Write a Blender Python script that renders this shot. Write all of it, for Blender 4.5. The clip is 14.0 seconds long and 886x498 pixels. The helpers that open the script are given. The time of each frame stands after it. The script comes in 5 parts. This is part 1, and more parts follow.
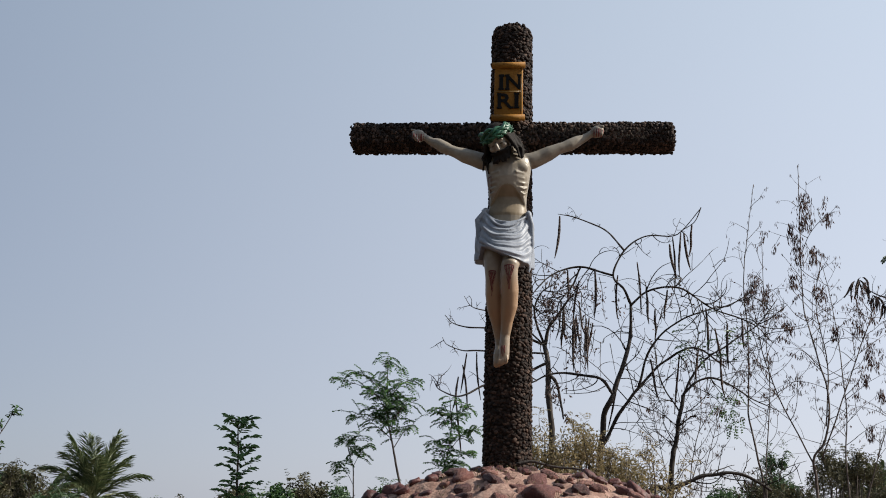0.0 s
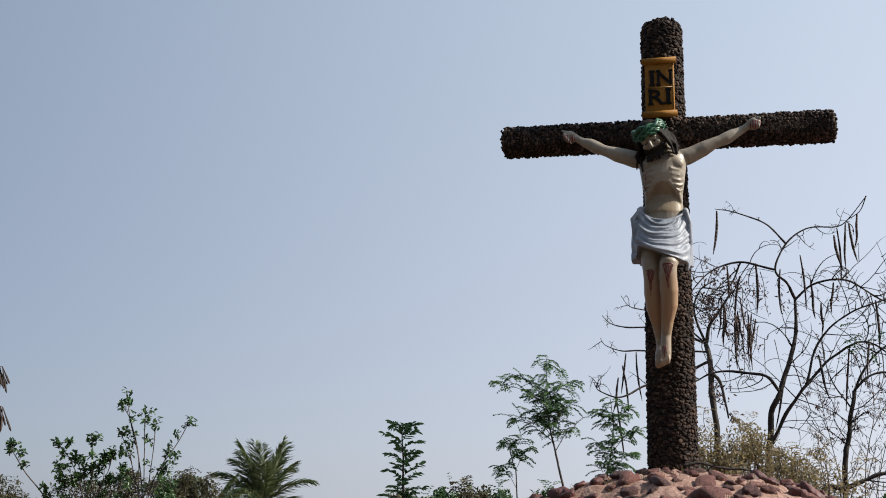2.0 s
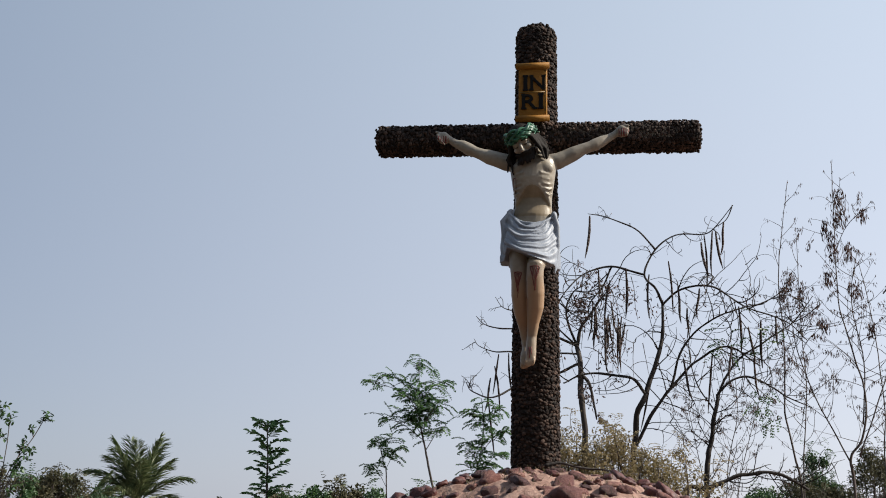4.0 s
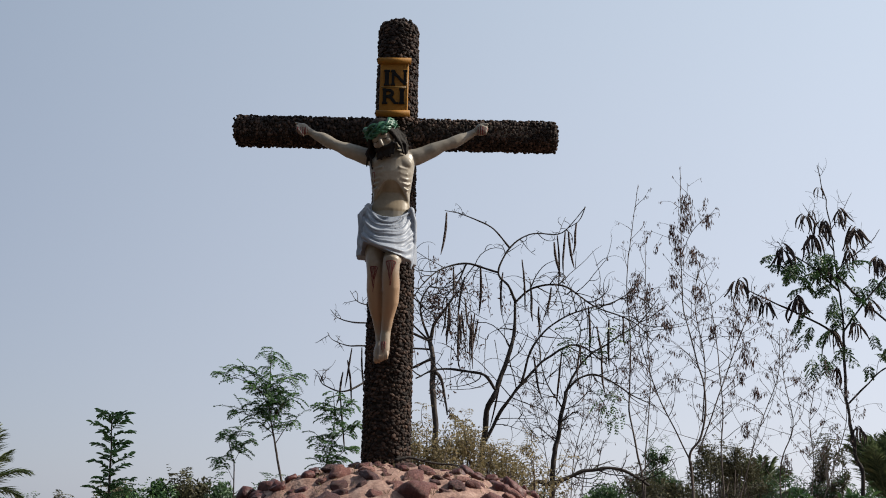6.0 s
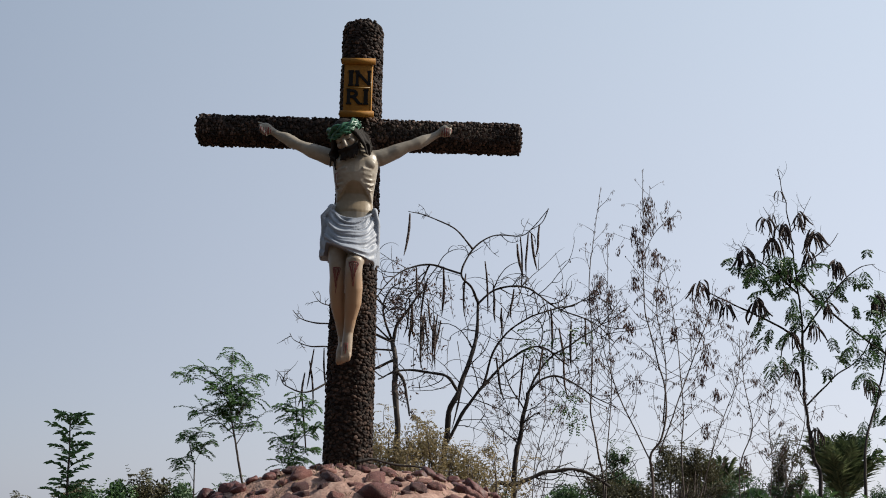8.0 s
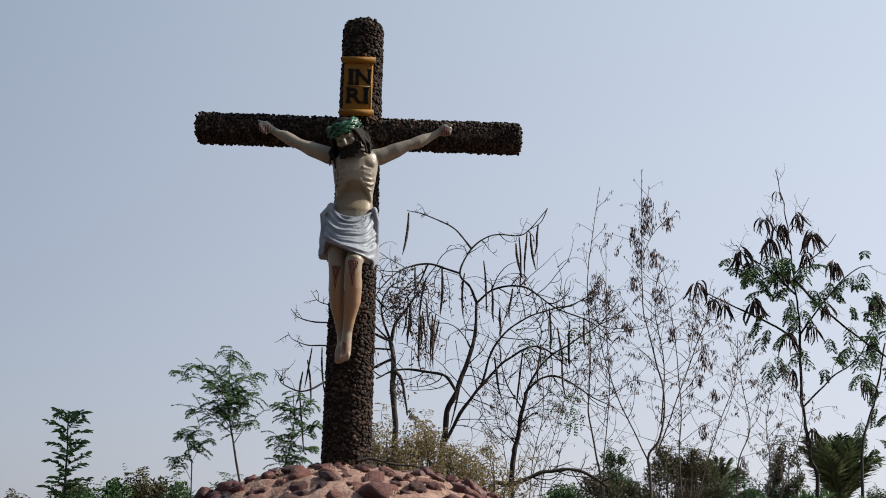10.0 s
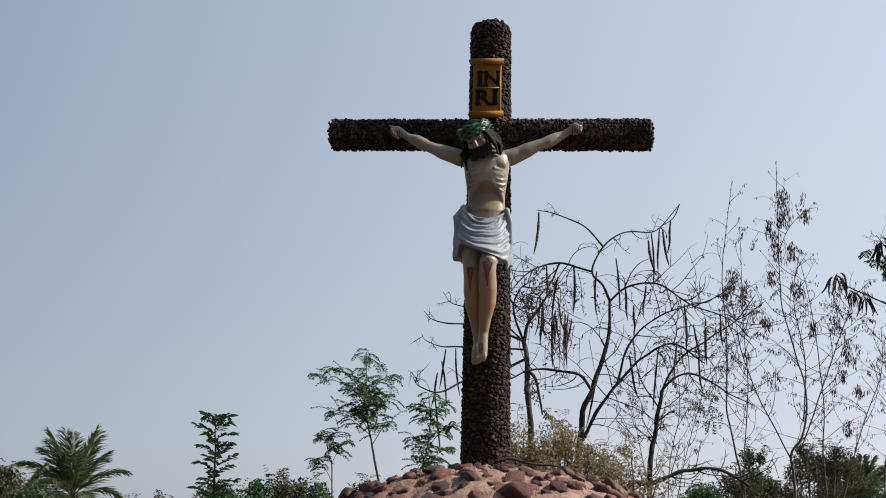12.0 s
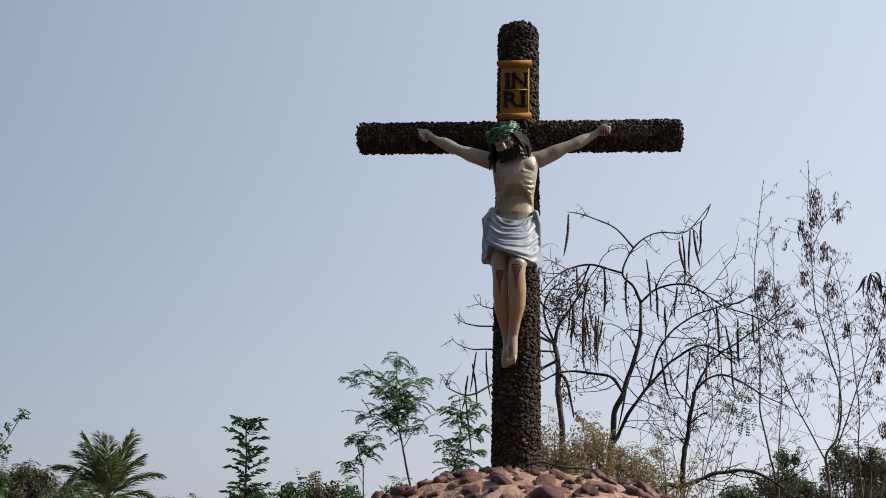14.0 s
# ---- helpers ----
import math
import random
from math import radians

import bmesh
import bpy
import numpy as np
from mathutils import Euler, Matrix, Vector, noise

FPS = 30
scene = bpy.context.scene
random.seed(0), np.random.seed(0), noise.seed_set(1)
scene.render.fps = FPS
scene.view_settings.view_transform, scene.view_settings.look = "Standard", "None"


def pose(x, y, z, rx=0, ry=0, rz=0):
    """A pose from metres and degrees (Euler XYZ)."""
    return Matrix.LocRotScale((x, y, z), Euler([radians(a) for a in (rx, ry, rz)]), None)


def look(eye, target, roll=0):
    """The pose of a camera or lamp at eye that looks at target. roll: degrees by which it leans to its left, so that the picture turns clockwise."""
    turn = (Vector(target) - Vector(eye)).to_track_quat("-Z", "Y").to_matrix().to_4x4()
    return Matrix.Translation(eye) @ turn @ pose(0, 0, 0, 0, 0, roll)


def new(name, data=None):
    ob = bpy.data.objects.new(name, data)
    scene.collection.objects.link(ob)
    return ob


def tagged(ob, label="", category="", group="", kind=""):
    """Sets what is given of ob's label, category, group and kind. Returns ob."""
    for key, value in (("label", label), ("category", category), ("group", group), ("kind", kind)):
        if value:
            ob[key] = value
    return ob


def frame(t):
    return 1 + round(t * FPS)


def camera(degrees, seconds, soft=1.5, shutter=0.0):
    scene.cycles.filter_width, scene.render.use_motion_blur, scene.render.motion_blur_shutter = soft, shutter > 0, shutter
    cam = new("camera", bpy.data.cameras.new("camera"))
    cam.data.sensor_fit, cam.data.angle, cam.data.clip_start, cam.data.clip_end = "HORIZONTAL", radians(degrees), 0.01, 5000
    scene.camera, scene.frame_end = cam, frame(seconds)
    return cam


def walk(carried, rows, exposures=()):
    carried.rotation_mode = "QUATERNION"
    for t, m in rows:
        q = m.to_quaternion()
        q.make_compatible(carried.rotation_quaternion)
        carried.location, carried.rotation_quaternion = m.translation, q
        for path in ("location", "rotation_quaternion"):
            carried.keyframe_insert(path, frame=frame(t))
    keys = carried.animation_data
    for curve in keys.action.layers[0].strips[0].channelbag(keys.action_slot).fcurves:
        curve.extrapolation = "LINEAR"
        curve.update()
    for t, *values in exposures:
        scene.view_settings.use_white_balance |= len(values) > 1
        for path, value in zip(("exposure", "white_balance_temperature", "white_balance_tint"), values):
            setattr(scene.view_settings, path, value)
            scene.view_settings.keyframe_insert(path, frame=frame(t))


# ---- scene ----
cam = camera(41.5, 14.0, soft=1.0)
PATH = [
    (0, (0.089, 0.573, 1.275), (0.063, 2.515, 1.752), 1.5),
    (0.5, (0.068, 0.57, 1.287), (-0.058, 2.51, 1.758), 1.4),
    (1, (0.056, 0.56, 1.29), (-0.157, 2.491, 1.767), 1.5),
    (1.5, (0.053, 0.52, 1.285), (-0.222, 2.444, 1.76), 1.2),
    (2, (0.06, 0.568, 1.289), (-0.223, 2.49, 1.763), 1.1),
    (2.5, (0.099, 0.56, 1.287), (-0.184, 2.482, 1.762), 1.2),
    (3, (0.139, 0.568, 1.285), (-0.13, 2.492, 1.762), 1.1),
    (3.5, (0.165, 0.576, 1.291), (-0.026, 2.51, 1.761), 1.2),
    (4, (0.189, 0.572, 1.289), (0.094, 2.512, 1.765), 1.2),
    (6.5, (0.184, 0.584, 1.293), (0.361, 2.52, 1.764), 1.1),
    (7, (0.186, 0.581, 1.295), (0.377, 2.514, 1.771), 1.0),
    (7.5, (0.182, 0.582, 1.295), (0.385, 2.515, 1.77), 1.1),
    (8, (0.184, 0.588, 1.301), (0.398, 2.519, 1.774), 1.1),
    (10.5, (0.149, 0.605, 1.303), (0.369, 2.536, 1.775), 1.3),
    (11, (0.13, 0.595, 1.302), (0.291, 2.532, 1.773), 1.3),
    (11.5, (0.115, 0.599, 1.304), (0.183, 2.541, 1.777), 1.3),
    (12, (0.106, 0.589, 1.299), (0.113, 2.534, 1.767), 1.3),
    (12.5, (0.109, 0.599, 1.304), (0.095, 2.543, 1.772), 1.1),
    (13, (0.12, 0.604, 1.304), (0.089, 2.549, 1.772), 1.1),
    (13.5, (0.123, 0.599, 1.303), (0.084, 2.543, 1.772), 1.1),
    (14, (0.12, 0.601, 1.31), (0.074, 2.545, 1.78), 1.2),
]
walk(cam, [(t, look(eye, target, roll)) for t, eye, target, roll in PATH],
     [(0, 0.37), (1, 0.45), (1.5, 0.48), (3, 0.49), (4, 0.46), (6.5, 0.34), (8, 0.33), (11, 0.28), (12, 0.34), (14, 0.40)])

# ---- light ----
SUN_AZ, SUN_EL = 92.0, 38.0  # degrees clockwise from straight ahead, degrees up
world = bpy.data.worlds.new("sky")
scene.world = world
world.use_nodes = True
wn = world.node_tree
sky = wn.nodes.new("ShaderNodeTexSky")
sky.sky_type = "NISHITA"
sky.sun_disc = False
sky.sun_elevation, sky.sun_rotation = radians(SUN_EL), radians(SUN_AZ)
sky.air_density, sky.dust_density, sky.ozone_density = 1.0, 1.2, 2.0
sky.altitude = 0
wn.nodes["Background"].inputs["Strength"].default_value = 0.105
# dusty haze over the sky, brighter towards the sun's side
way = wn.nodes.new("ShaderNodeTexCoord")
aim = wn.nodes.new("ShaderNodeVectorMath")
aim.operation = "DOT_PRODUCT"
wn.links.new(way.outputs["Generated"], aim.inputs[0])
aim.inputs[1].default_value = (math.sin(radians(80)), math.cos(radians(80)), 0.0)
haze = wn.nodes.new("ShaderNodeValToRGB")
reach = wn.nodes.new("ShaderNodeMapRange")
reach.inputs["From Min"].default_value, reach.inputs["From Max"].default_value = -1.0, 1.0
wn.links.new(aim.outputs["Value"], reach.inputs["Value"])
wn.links.new(reach.outputs["Result"], haze.inputs["Fac"])
e = haze.color_ramp.elements
e[0].position, e[0].color = 0.33, (2.28, 2.62, 3.32, 1)
e[1].position, e[1].color = 0.85, (6.15, 6.4, 7.15, 1)
lift = wn.nodes.new("ShaderNodeSeparateXYZ")
wn.links.new(way.outputs["Generated"], lift.inputs[0])
layer = wn.nodes.new("ShaderNodeValToRGB")
layer.color_ramp.elements[0].position, layer.color_ramp.elements[0].color = 0.04, (1.02, 0.99, 0.99, 1)
layer.color_ramp.elements[1].position, layer.color_ramp.elements[1].color = 0.46, (0.93, 1.0, 1.015, 1)
wn.links.new(lift.outputs["Z"], layer.inputs["Fac"])
dust = wn.nodes.new("ShaderNodeMix")
dust.data_type, dust.blend_type = "RGBA", "MULTIPLY"
dust.inputs["Factor"].default_value = 1.0
wn.links.new(haze.outputs["Color"], dust.inputs["A"])
wn.links.new(layer.outputs["Color"], dust.inputs["B"])
veil = wn.nodes.new("ShaderNodeMix")
veil.data_type = "RGBA"
veil.inputs["Factor"].default_value = 0.80
wn.links.new(sky.outputs["Color"], veil.inputs["A"])
wn.links.new(dust.outputs["Result"], veil.inputs["B"])
wn.links.new(veil.outputs["Result"], wn.nodes["Background"].inputs["Color"])
sun = new("sun", bpy.data.lights.new("sun", "SUN"))
sun.data.energy, sun.data.angle, sun.data.color = 5.0, radians(0.8), (1.0, 0.93, 0.82)
sd = Vector((math.sin(radians(SUN_AZ)) * math.cos(radians(SUN_EL)), math.cos(radians(SUN_AZ)) * math.cos(radians(SUN_EL)), math.sin(radians(SUN_EL))))
sun.matrix_world = look(sd * 50, (0, 0, 0))


# ---- materials ----
def material(name, colours, scale=8.0, rough=0.7, bump=0.3, bump_scale=None, fine=None, per_object=0.0, per_island=0.0, translucent=0.0, metal=0.0, stain=None, spec=0.5):
    """A material whose colour runs through the given colours by noise at two scales."""
    m = bpy.data.materials.new(name)
    m.use_nodes = True
    n, l = m.node_tree.nodes, m.node_tree.links
    b = n["Principled BSDF"]
    co = n.new("ShaderNodeTexCoord")
    big = n.new("ShaderNodeTexNoise")
    big.inputs["Scale"].default_value, big.inputs["Detail"].default_value, big.inputs["Roughness"].default_value = scale, 6, 0.65
    l.new(co.outputs["Object"], big.inputs["Vector"])
    small = n.new("ShaderNodeTexNoise")
    small.inputs["Scale"].default_value, small.inputs["Detail"].default_value = bump_scale or scale * 9, 5
    l.new(co.outputs["Object"], small.inputs["Vector"])
    mix = n.new("ShaderNodeMath")
    mix.operation = "MULTIPLY_ADD"
    l.new(small.outputs["Fac"], mix.inputs[0])
    mix.inputs[1].default_value = 0.45
    l.new(big.outputs["Fac"], mix.inputs[2])
    value = mix
    if per_object or per_island:
        if per_object:
            src = n.new("ShaderNodeObjectInfo").outputs["Random"]
        else:
            src = n.new("ShaderNodeNewGeometry").outputs["Random Per Island"]
        add = n.new("ShaderNodeMath")
        add.operation = "MULTIPLY_ADD"
        l.new(src, add.inputs[0])
        add.inputs[1].default_value = per_object or per_island
        sub = n.new("ShaderNodeMath")
        sub.operation = "SUBTRACT"
        l.new(mix.outputs[0], sub.inputs[0])
        sub.inputs[1].default_value = (per_object or per_island) / 2
        l.new(sub.outputs[0], add.inputs[2])
        value = add
    ramp = n.new("ShaderNodeValToRGB")
    e = ramp.color_ramp.elements
    for i, c in enumerate(colours):
        p = 0.42 + 0.60 * i / max(1, len(colours) - 1)
        if i < 2:
            e[i].position, e[i].color = p, (*c, 1)
        else:
            e.new(min(p, 1.0)).color = (*c, 1)
    l.new(value.outputs[0], ramp.inputs["Fac"])
    l.new(ramp.outputs["Color"], b.inputs["Base Color"])
    rr = n.new("ShaderNodeMath")
    rr.operation = "MULTIPLY_ADD"
    l.new(small.outputs["Fac"], rr.inputs[0])
    rr.inputs[1].default_value, rr.inputs[2].default_value = 0.3, rough - 0.15
    l.new(rr.outputs[0], b.inputs["Roughness"])
    b.inputs["Metallic"].default_value = metal
    b.inputs["Specular IOR Level"].default_value = spec
    if bump:
        bp = n.new("ShaderNodeBump")
        bp.inputs["Strength"].default_value, bp.inputs["Distance"].default_value = bump, 0.01
        l.new(small.outputs["Fac"], bp.inputs["Height"])
        l.new(bp.outputs["Normal"], b.inputs["Normal"])
    if translucent:
        tr = n.new("ShaderNodeBsdfTranslucent")
        l.new(ramp.outputs["Color"], tr.inputs["Color"])
        sh = n.new("ShaderNodeMixShader")
        sh.inputs[0].default_value = translucent
        l.new(b.outputs[0], sh.inputs[1])
        l.new(tr.outputs[0], sh.inputs[2])
        l.new(sh.outputs[0], n["Material Output"].inputs["Surface"])
    return m


M_SOIL = material("dry_soil", [(0.06, 0.0396, 0.0282), (0.102, 0.069, 0.0492), (0.144, 0.105, 0.078)], 1.2, 0.95, 0.5, 30)
M_MORTAR = material("red_mortar", [(0.120, 0.064, 0.050), (0.25, 0.148, 0.115), (0.42, 0.29, 0.235)], 10, 0.97, 1.0, 45)
M_BOULDER = material("red_sandstone", [(0.042, 0.011, 0.011), (0.092, 0.026, 0.022), (0.155, 0.050, 0.040), (0.29, 0.135, 0.10)], 9, 0.62, 0.9, 40, per_object=0.5)
M_PEBBLE = material("river_pebble", [(0.0097, 0.0074, 0.0068), (0.0198, 0.0137, 0.0117), (0.0393, 0.0259, 0.0208), (0.0953, 0.0619, 0.0475)], 12, 0.80, 0.3, 120, per_island=0.5, spec=0.18)
M_PEBBLE_ONE = material("river_pebble_single", [(0.0097, 0.0074, 0.0068), (0.0198, 0.0137, 0.0117), (0.0393, 0.0259, 0.0208), (0.0953, 0.0619, 0.0475)], 12, 0.80, 0.3, 120, per_object=0.5, spec=0.18)
M_CEMENT = material("dark_cement", [(0.02, 0.015, 0.012), (0.05, 0.036, 0.028)], 10, 0.9, 0.6, 90)
M_SKIN = material("cream_enamel", [(0.1792, 0.1525, 0.1179), (0.2601, 0.2254, 0.178), (0.3468, 0.3074, 0.2496)], 3.5, 0.42, 0.10, 30, spec=0.4)
M_CLOTH = material("white_blue_enamel", [(0.1885, 0.2079, 0.2456), (0.257, 0.2822, 0.3279), (0.3427, 0.3713, 0.4204)], 4, 0.5, 0.08, 40, spec=0.3)
M_HAIR = material("black_enamel", [(0.008, 0.007, 0.006), (0.022, 0.017, 0.014)], 14, 0.7, 0.5, 60, spec=0.12)
M_CROWN = material("green_enamel", [(0.0072, 0.0408, 0.0228), (0.0144, 0.084, 0.0432), (0.0336, 0.162, 0.0792)], 14, 0.4, 0.2, 60)
M_RED = material("red_enamel", [(0.085, 0.010, 0.009), (0.17, 0.022, 0.017)], 20, 0.5, 0.0)
M_NAVEL = material("ochre_enamel", [(0.193, 0.1053, 0.0175), (0.2457, 0.1463, 0.0351)], 8, 0.45, 0.05)
M_BELLY = material("belly_ochre", [(0.1574, 0.1207, 0.0734), (0.2152, 0.1658, 0.105), (0.2782, 0.2257, 0.1554)], 3.5, 0.45, 0.06, 30, spec=0.35)
M_BOARD = material("ochre_board", [(0.177, 0.0751, 0.0096), (0.2575, 0.1116, 0.0129), (0.3326, 0.1588, 0.0236)], 6, 0.65, 0.2, 50, spec=0.25)
M_LETTER = material("black_letter", [(0.006, 0.006, 0.006), (0.012, 0.011, 0.011)], 12, 0.8, 0.1, spec=0.15)
M_BARK = material("dark_bark", [(0.012, 0.009, 0.008), (0.024, 0.018, 0.015), (0.048, 0.037, 0.031)], 6, 0.9, 0.6, 60)
M_BARK_GREY = material("grey_bark", [(0.030, 0.024, 0.021), (0.055, 0.045, 0.039), (0.095, 0.078, 0.068)], 6, 0.9, 0.6, 60)
M_TWIG = material("dry_twig", [(0.045, 0.035, 0.031), (0.085, 0.068, 0.060), (0.14, 0.115, 0.10)], 5, 0.9, 0.2)
M_POD = material("brown_pod", [(0.014, 0.009, 0.008), (0.036, 0.021, 0.016), (0.068, 0.040, 0.030)], 9, 0.8, 0.3, per_object=0.3)
M_DRYLEAF = material("withered_leaf", [(0.0542, 0.0309, 0.0274), (0.1084, 0.0655, 0.0567), (0.1716, 0.1182, 0.1075)], 9, 0.85, 0.1, per_island=0.4, translucent=0.2)
M_LEAF = material("green_leaf", [(0.024, 0.055, 0.020), (0.048, 0.105, 0.034), (0.095, 0.175, 0.058)], 3, 0.45, 0.1, per_island=0.5, translucent=0.26)
M_LEAF_BLUE = material("feathery_leaf", [(0.040, 0.092, 0.034), (0.080, 0.165, 0.058), (0.145, 0.255, 0.098)], 3, 0.5, 0.1, per_island=0.5, translucent=0.5)
M_LEAF_DARK = material("shaded_leaf", [(0.027, 0.0567, 0.023), (0.0486, 0.0945, 0.0378), (0.0878, 0.1485, 0.0607)], 2, 0.6, 0.1, per_island=0.5, translucent=0.25)
M_LEAF_TAN = material("tan_leaf", [(0.14, 0.115, 0.055), (0.24, 0.195, 0.10), (0.36, 0.29, 0.17)], 4, 0.8, 0.1, per_island=0.5, translucent=0.45)
M_LEAF_OLIVE = material("olive_leaf", [(0.0395, 0.0388, 0.0194), (0.0753, 0.0712, 0.0369), (0.1317, 0.1215, 0.0645)], 2, 0.75, 0.1, per_island=0.5, translucent=0.25)
M_PALM = material("palm_leaf", [(0.0459, 0.0729, 0.0297), (0.0972, 0.1323, 0.058), (0.2025, 0.2228, 0.108)], 2, 0.5, 0.1, per_island=0.4, translucent=0.25)
M_GRASS = material("dry_grass", [(0.07, 0.063, 0.028), (0.14, 0.119, 0.056), (0.21, 0.175, 0.091)], 3, 0.9, 0.1, per_island=0.5, translucent=0.2)



def tint_by_height(m, colour, stops):
    """Lays a second coat of paint over a material; stops: (height, share of the coat)."""
    n, l = m.node_tree.nodes, m.node_tree.links
    b = n["Principled BSDF"]
    first = b.inputs["Base Color"].links[0].from_socket
    co = n.new("ShaderNodeTexCoord")
    axes = n.new("ShaderNodeSeparateXYZ")
    l.new(co.outputs["Object"], axes.inputs[0])
    wave = n.new("ShaderNodeTexNoise")
    wave.inputs["Scale"].default_value = 9
    l.new(co.outputs["Object"], wave.inputs["Vector"])
    shift = n.new("ShaderNodeMath")
    shift.operation = "MULTIPLY_ADD"
    l.new(wave.outputs["Fac"], shift.inputs[0])
    shift.inputs[1].default_value = 0.10
    l.new(axes.outputs["Z"], shift.inputs[2])
    low, high = stops[0][0], stops[-1][0]
    span = n.new("ShaderNodeMapRange")
    span.inputs["From Min"].default_value, span.inputs["From Max"].default_value = low + 0.05, high + 0.05
    l.new(shift.outputs[0], span.inputs["Value"])
    ramp = n.new("ShaderNodeValToRGB")
    e = ramp.color_ramp.elements
    for i, (z, k) in enumerate(stops):
        p = (z - low) / (high - low)
        item = e[i] if i < 2 else e.new(p)
        item.position, item.color = p, (k, k, k, 1)
    l.new(span.outputs["Result"], ramp.inputs["Fac"])
    mix = n.new("ShaderNodeMix")
    mix.data_type = "RGBA"
    l.new(ramp.outputs["Color"], mix.inputs["Factor"])
    l.new(first, mix.inputs["A"])
    mix.inputs["B"].default_value = (*colour, 1)
    l.new(mix.outputs["Result"], b.inputs["Base Color"])


# the shins are painted a warmer tan than the body
tint_by_height(M_SKIN, (0.33, 0.20, 0.112), [(2.36, 0.85), (2.45, 0.35), (2.56, 0.25), (2.66, 0.85), (2.88, 0.80), (3.00, 0.25), (3.18, 0.0)])


# ---- builders ----
def mesh_of(name, verts, faces, material_=None, smooth=True):
    me = bpy.data.meshes.new(name)
    me.from_pydata([tuple(v) for v in verts], [], faces)
    if material_:
        me.materials.append(material_)
    if smooth:
        me.polygons.foreach_set("use_smooth", [True] * len(me.polygons))
    me.update()
    return me


def under(ob, parent, label=""):
    ob.parent = parent
    if label:
        ob["label"] = label
    return ob


def part(name, bm, material_, parent, label="", smooth=True):
    me = bpy.data.meshes.new(name)
    bm.to_mesh(me)
    bm.free()
    me.materials.append(material_)
    if smooth:
        me.polygons.foreach_set("use_smooth", [True] * len(me.polygons))
    return under(new(name, me), parent, label)


def thing(name, place, label, category, group="", kind="", turn=0.0):
    ob = new(name)
    ob.matrix_world = pose(*place, 0, 0, turn)
    ob.empty_display_size = 0.2
    return tagged(ob, label, category, group, kind)


def smooth_path(points, n=8):
    """Catmull-Rom through points."""
    p = [Vector(q) for q in points]
    p = [p[0] * 2 - p[1]] + p + [p[-1] * 2 - p[-2]]
    out = []
    for i in range(1, len(p) - 2):
        a, b, c, d = p[i - 1:i + 3]
        for k in range(n):
            t = k / n
            out.append(0.5 * ((2 * b) + (c - a) * t + (2 * a - 5 * b + 4 * c - d) * t * t + (3 * b - a - 3 * c + d) * t ** 3))
    out.append(p[-2])
    return out


class Soup:
    """Collects vertices and faces of one mesh."""

    def __init__(self):
        self.v, self.f = [], []

    def tube(self, path, r0, r1, sides=5, knobs=0.0):
        base = len(self.v)
        n = len(path)
        ax = None
        for i, p in enumerate(path):
            d = (path[min(i + 1, n - 1)] - path[max(i - 1, 0)]).normalized()
            if ax is None:
                ax = d.orthogonal().normalized()
            ax = (ax - d * ax.dot(d)).normalized()
            bx = d.cross(ax)
            r = r0 + (r1 - r0) * i / max(1, n - 1)
            if knobs:
                r *= 1 + knobs * noise.noise(p * 14)
            for k in range(sides):
                a = 2 * math.pi * k / sides
                self.v.append(p + (ax * math.cos(a) + bx * math.sin(a)) * r)
        for i in range(n - 1):
            for k in range(sides):
                a, b = base + i * sides + k, base + i * sides + (k + 1) % sides
                self.f.append((a, b, b + sides, a + sides))
        self.f.append(tuple(base + k for k in reversed(range(sides))))
        self.f.append(tuple(base + (n - 1) * sides + k for k in range(sides)))

    def leaf(self, p, d, up, length, width, fold=0.25):
        """A folded leaf blade of four triangles with depth along its midrib."""
        d = d.normalized()
        s = d.cross(up)
        if s.length < 1e-4:
            s = d.orthogonal()
        s.normalize()
        u = s.cross(d)
        b = len(self.v)
        self.v += [p, p + d * length * 0.5 + s * width * 0.5 + u * width * fold, p + d * length - u * width * fold, p + d * length * 0.5 - s * width * 0.5 + u * width * fold, p + d * length * 0.5 - u * 0.05 * width]
        self.f += [(b, b + 1, b + 4), (b + 1, b + 2, b + 4), (b + 2, b + 3, b + 4), (b + 3, b, b + 4)]

    def oval(self, p, d, up, length, width, fold=0.2):
        """A broad oval leaf blade, folded along its midrib."""
        d = d.normalized()
        s = d.cross(up)
        if s.length < 1e-4:
            s = d.orthogonal()
        s.normalize()
        u = s.cross(d)
        b = len(self.v)
        self.v += [p, p + d * length * 0.5 - u * width * 0.08, p + d * length - u * width * fold]
        for sg in (1, -1):
            self.v += [p + d * length * 0.28 + s * sg * width * 0.42 + u * width * fold, p + d * length * 0.62 + s * sg * width * 0.5 + u * width * fold, p + d * length * 0.88 + s * sg * width * 0.27]
        self.f += [(b, b + 3, b + 1), (b + 3, b + 4, b + 1), (b + 4, b + 5, b + 1), (b + 5, b + 2, b + 1), (b, b + 1, b + 6), (b + 6, b + 1, b + 7), (b + 7, b + 1, b + 8), (b + 8, b + 1, b + 2)]

    def mesh(self, name, m, smooth=True):
        return mesh_of(name, self.v, self.f, m, smooth)


def rnd(a, b):
    return random.uniform(a, b)


def rvec(s=1.0):
    return Vector((random.gauss(0, s), random.gauss(0, s), random.gauss(0, s)))


# ---- ground and mound ----
def ground_height(x, y):
    return 0.10 * noise.noise(Vector((x * 0.12, y * 0.12, 0))) + 0.03 * noise.noise(Vector((x * 0.9, y * 0.9, 3)))


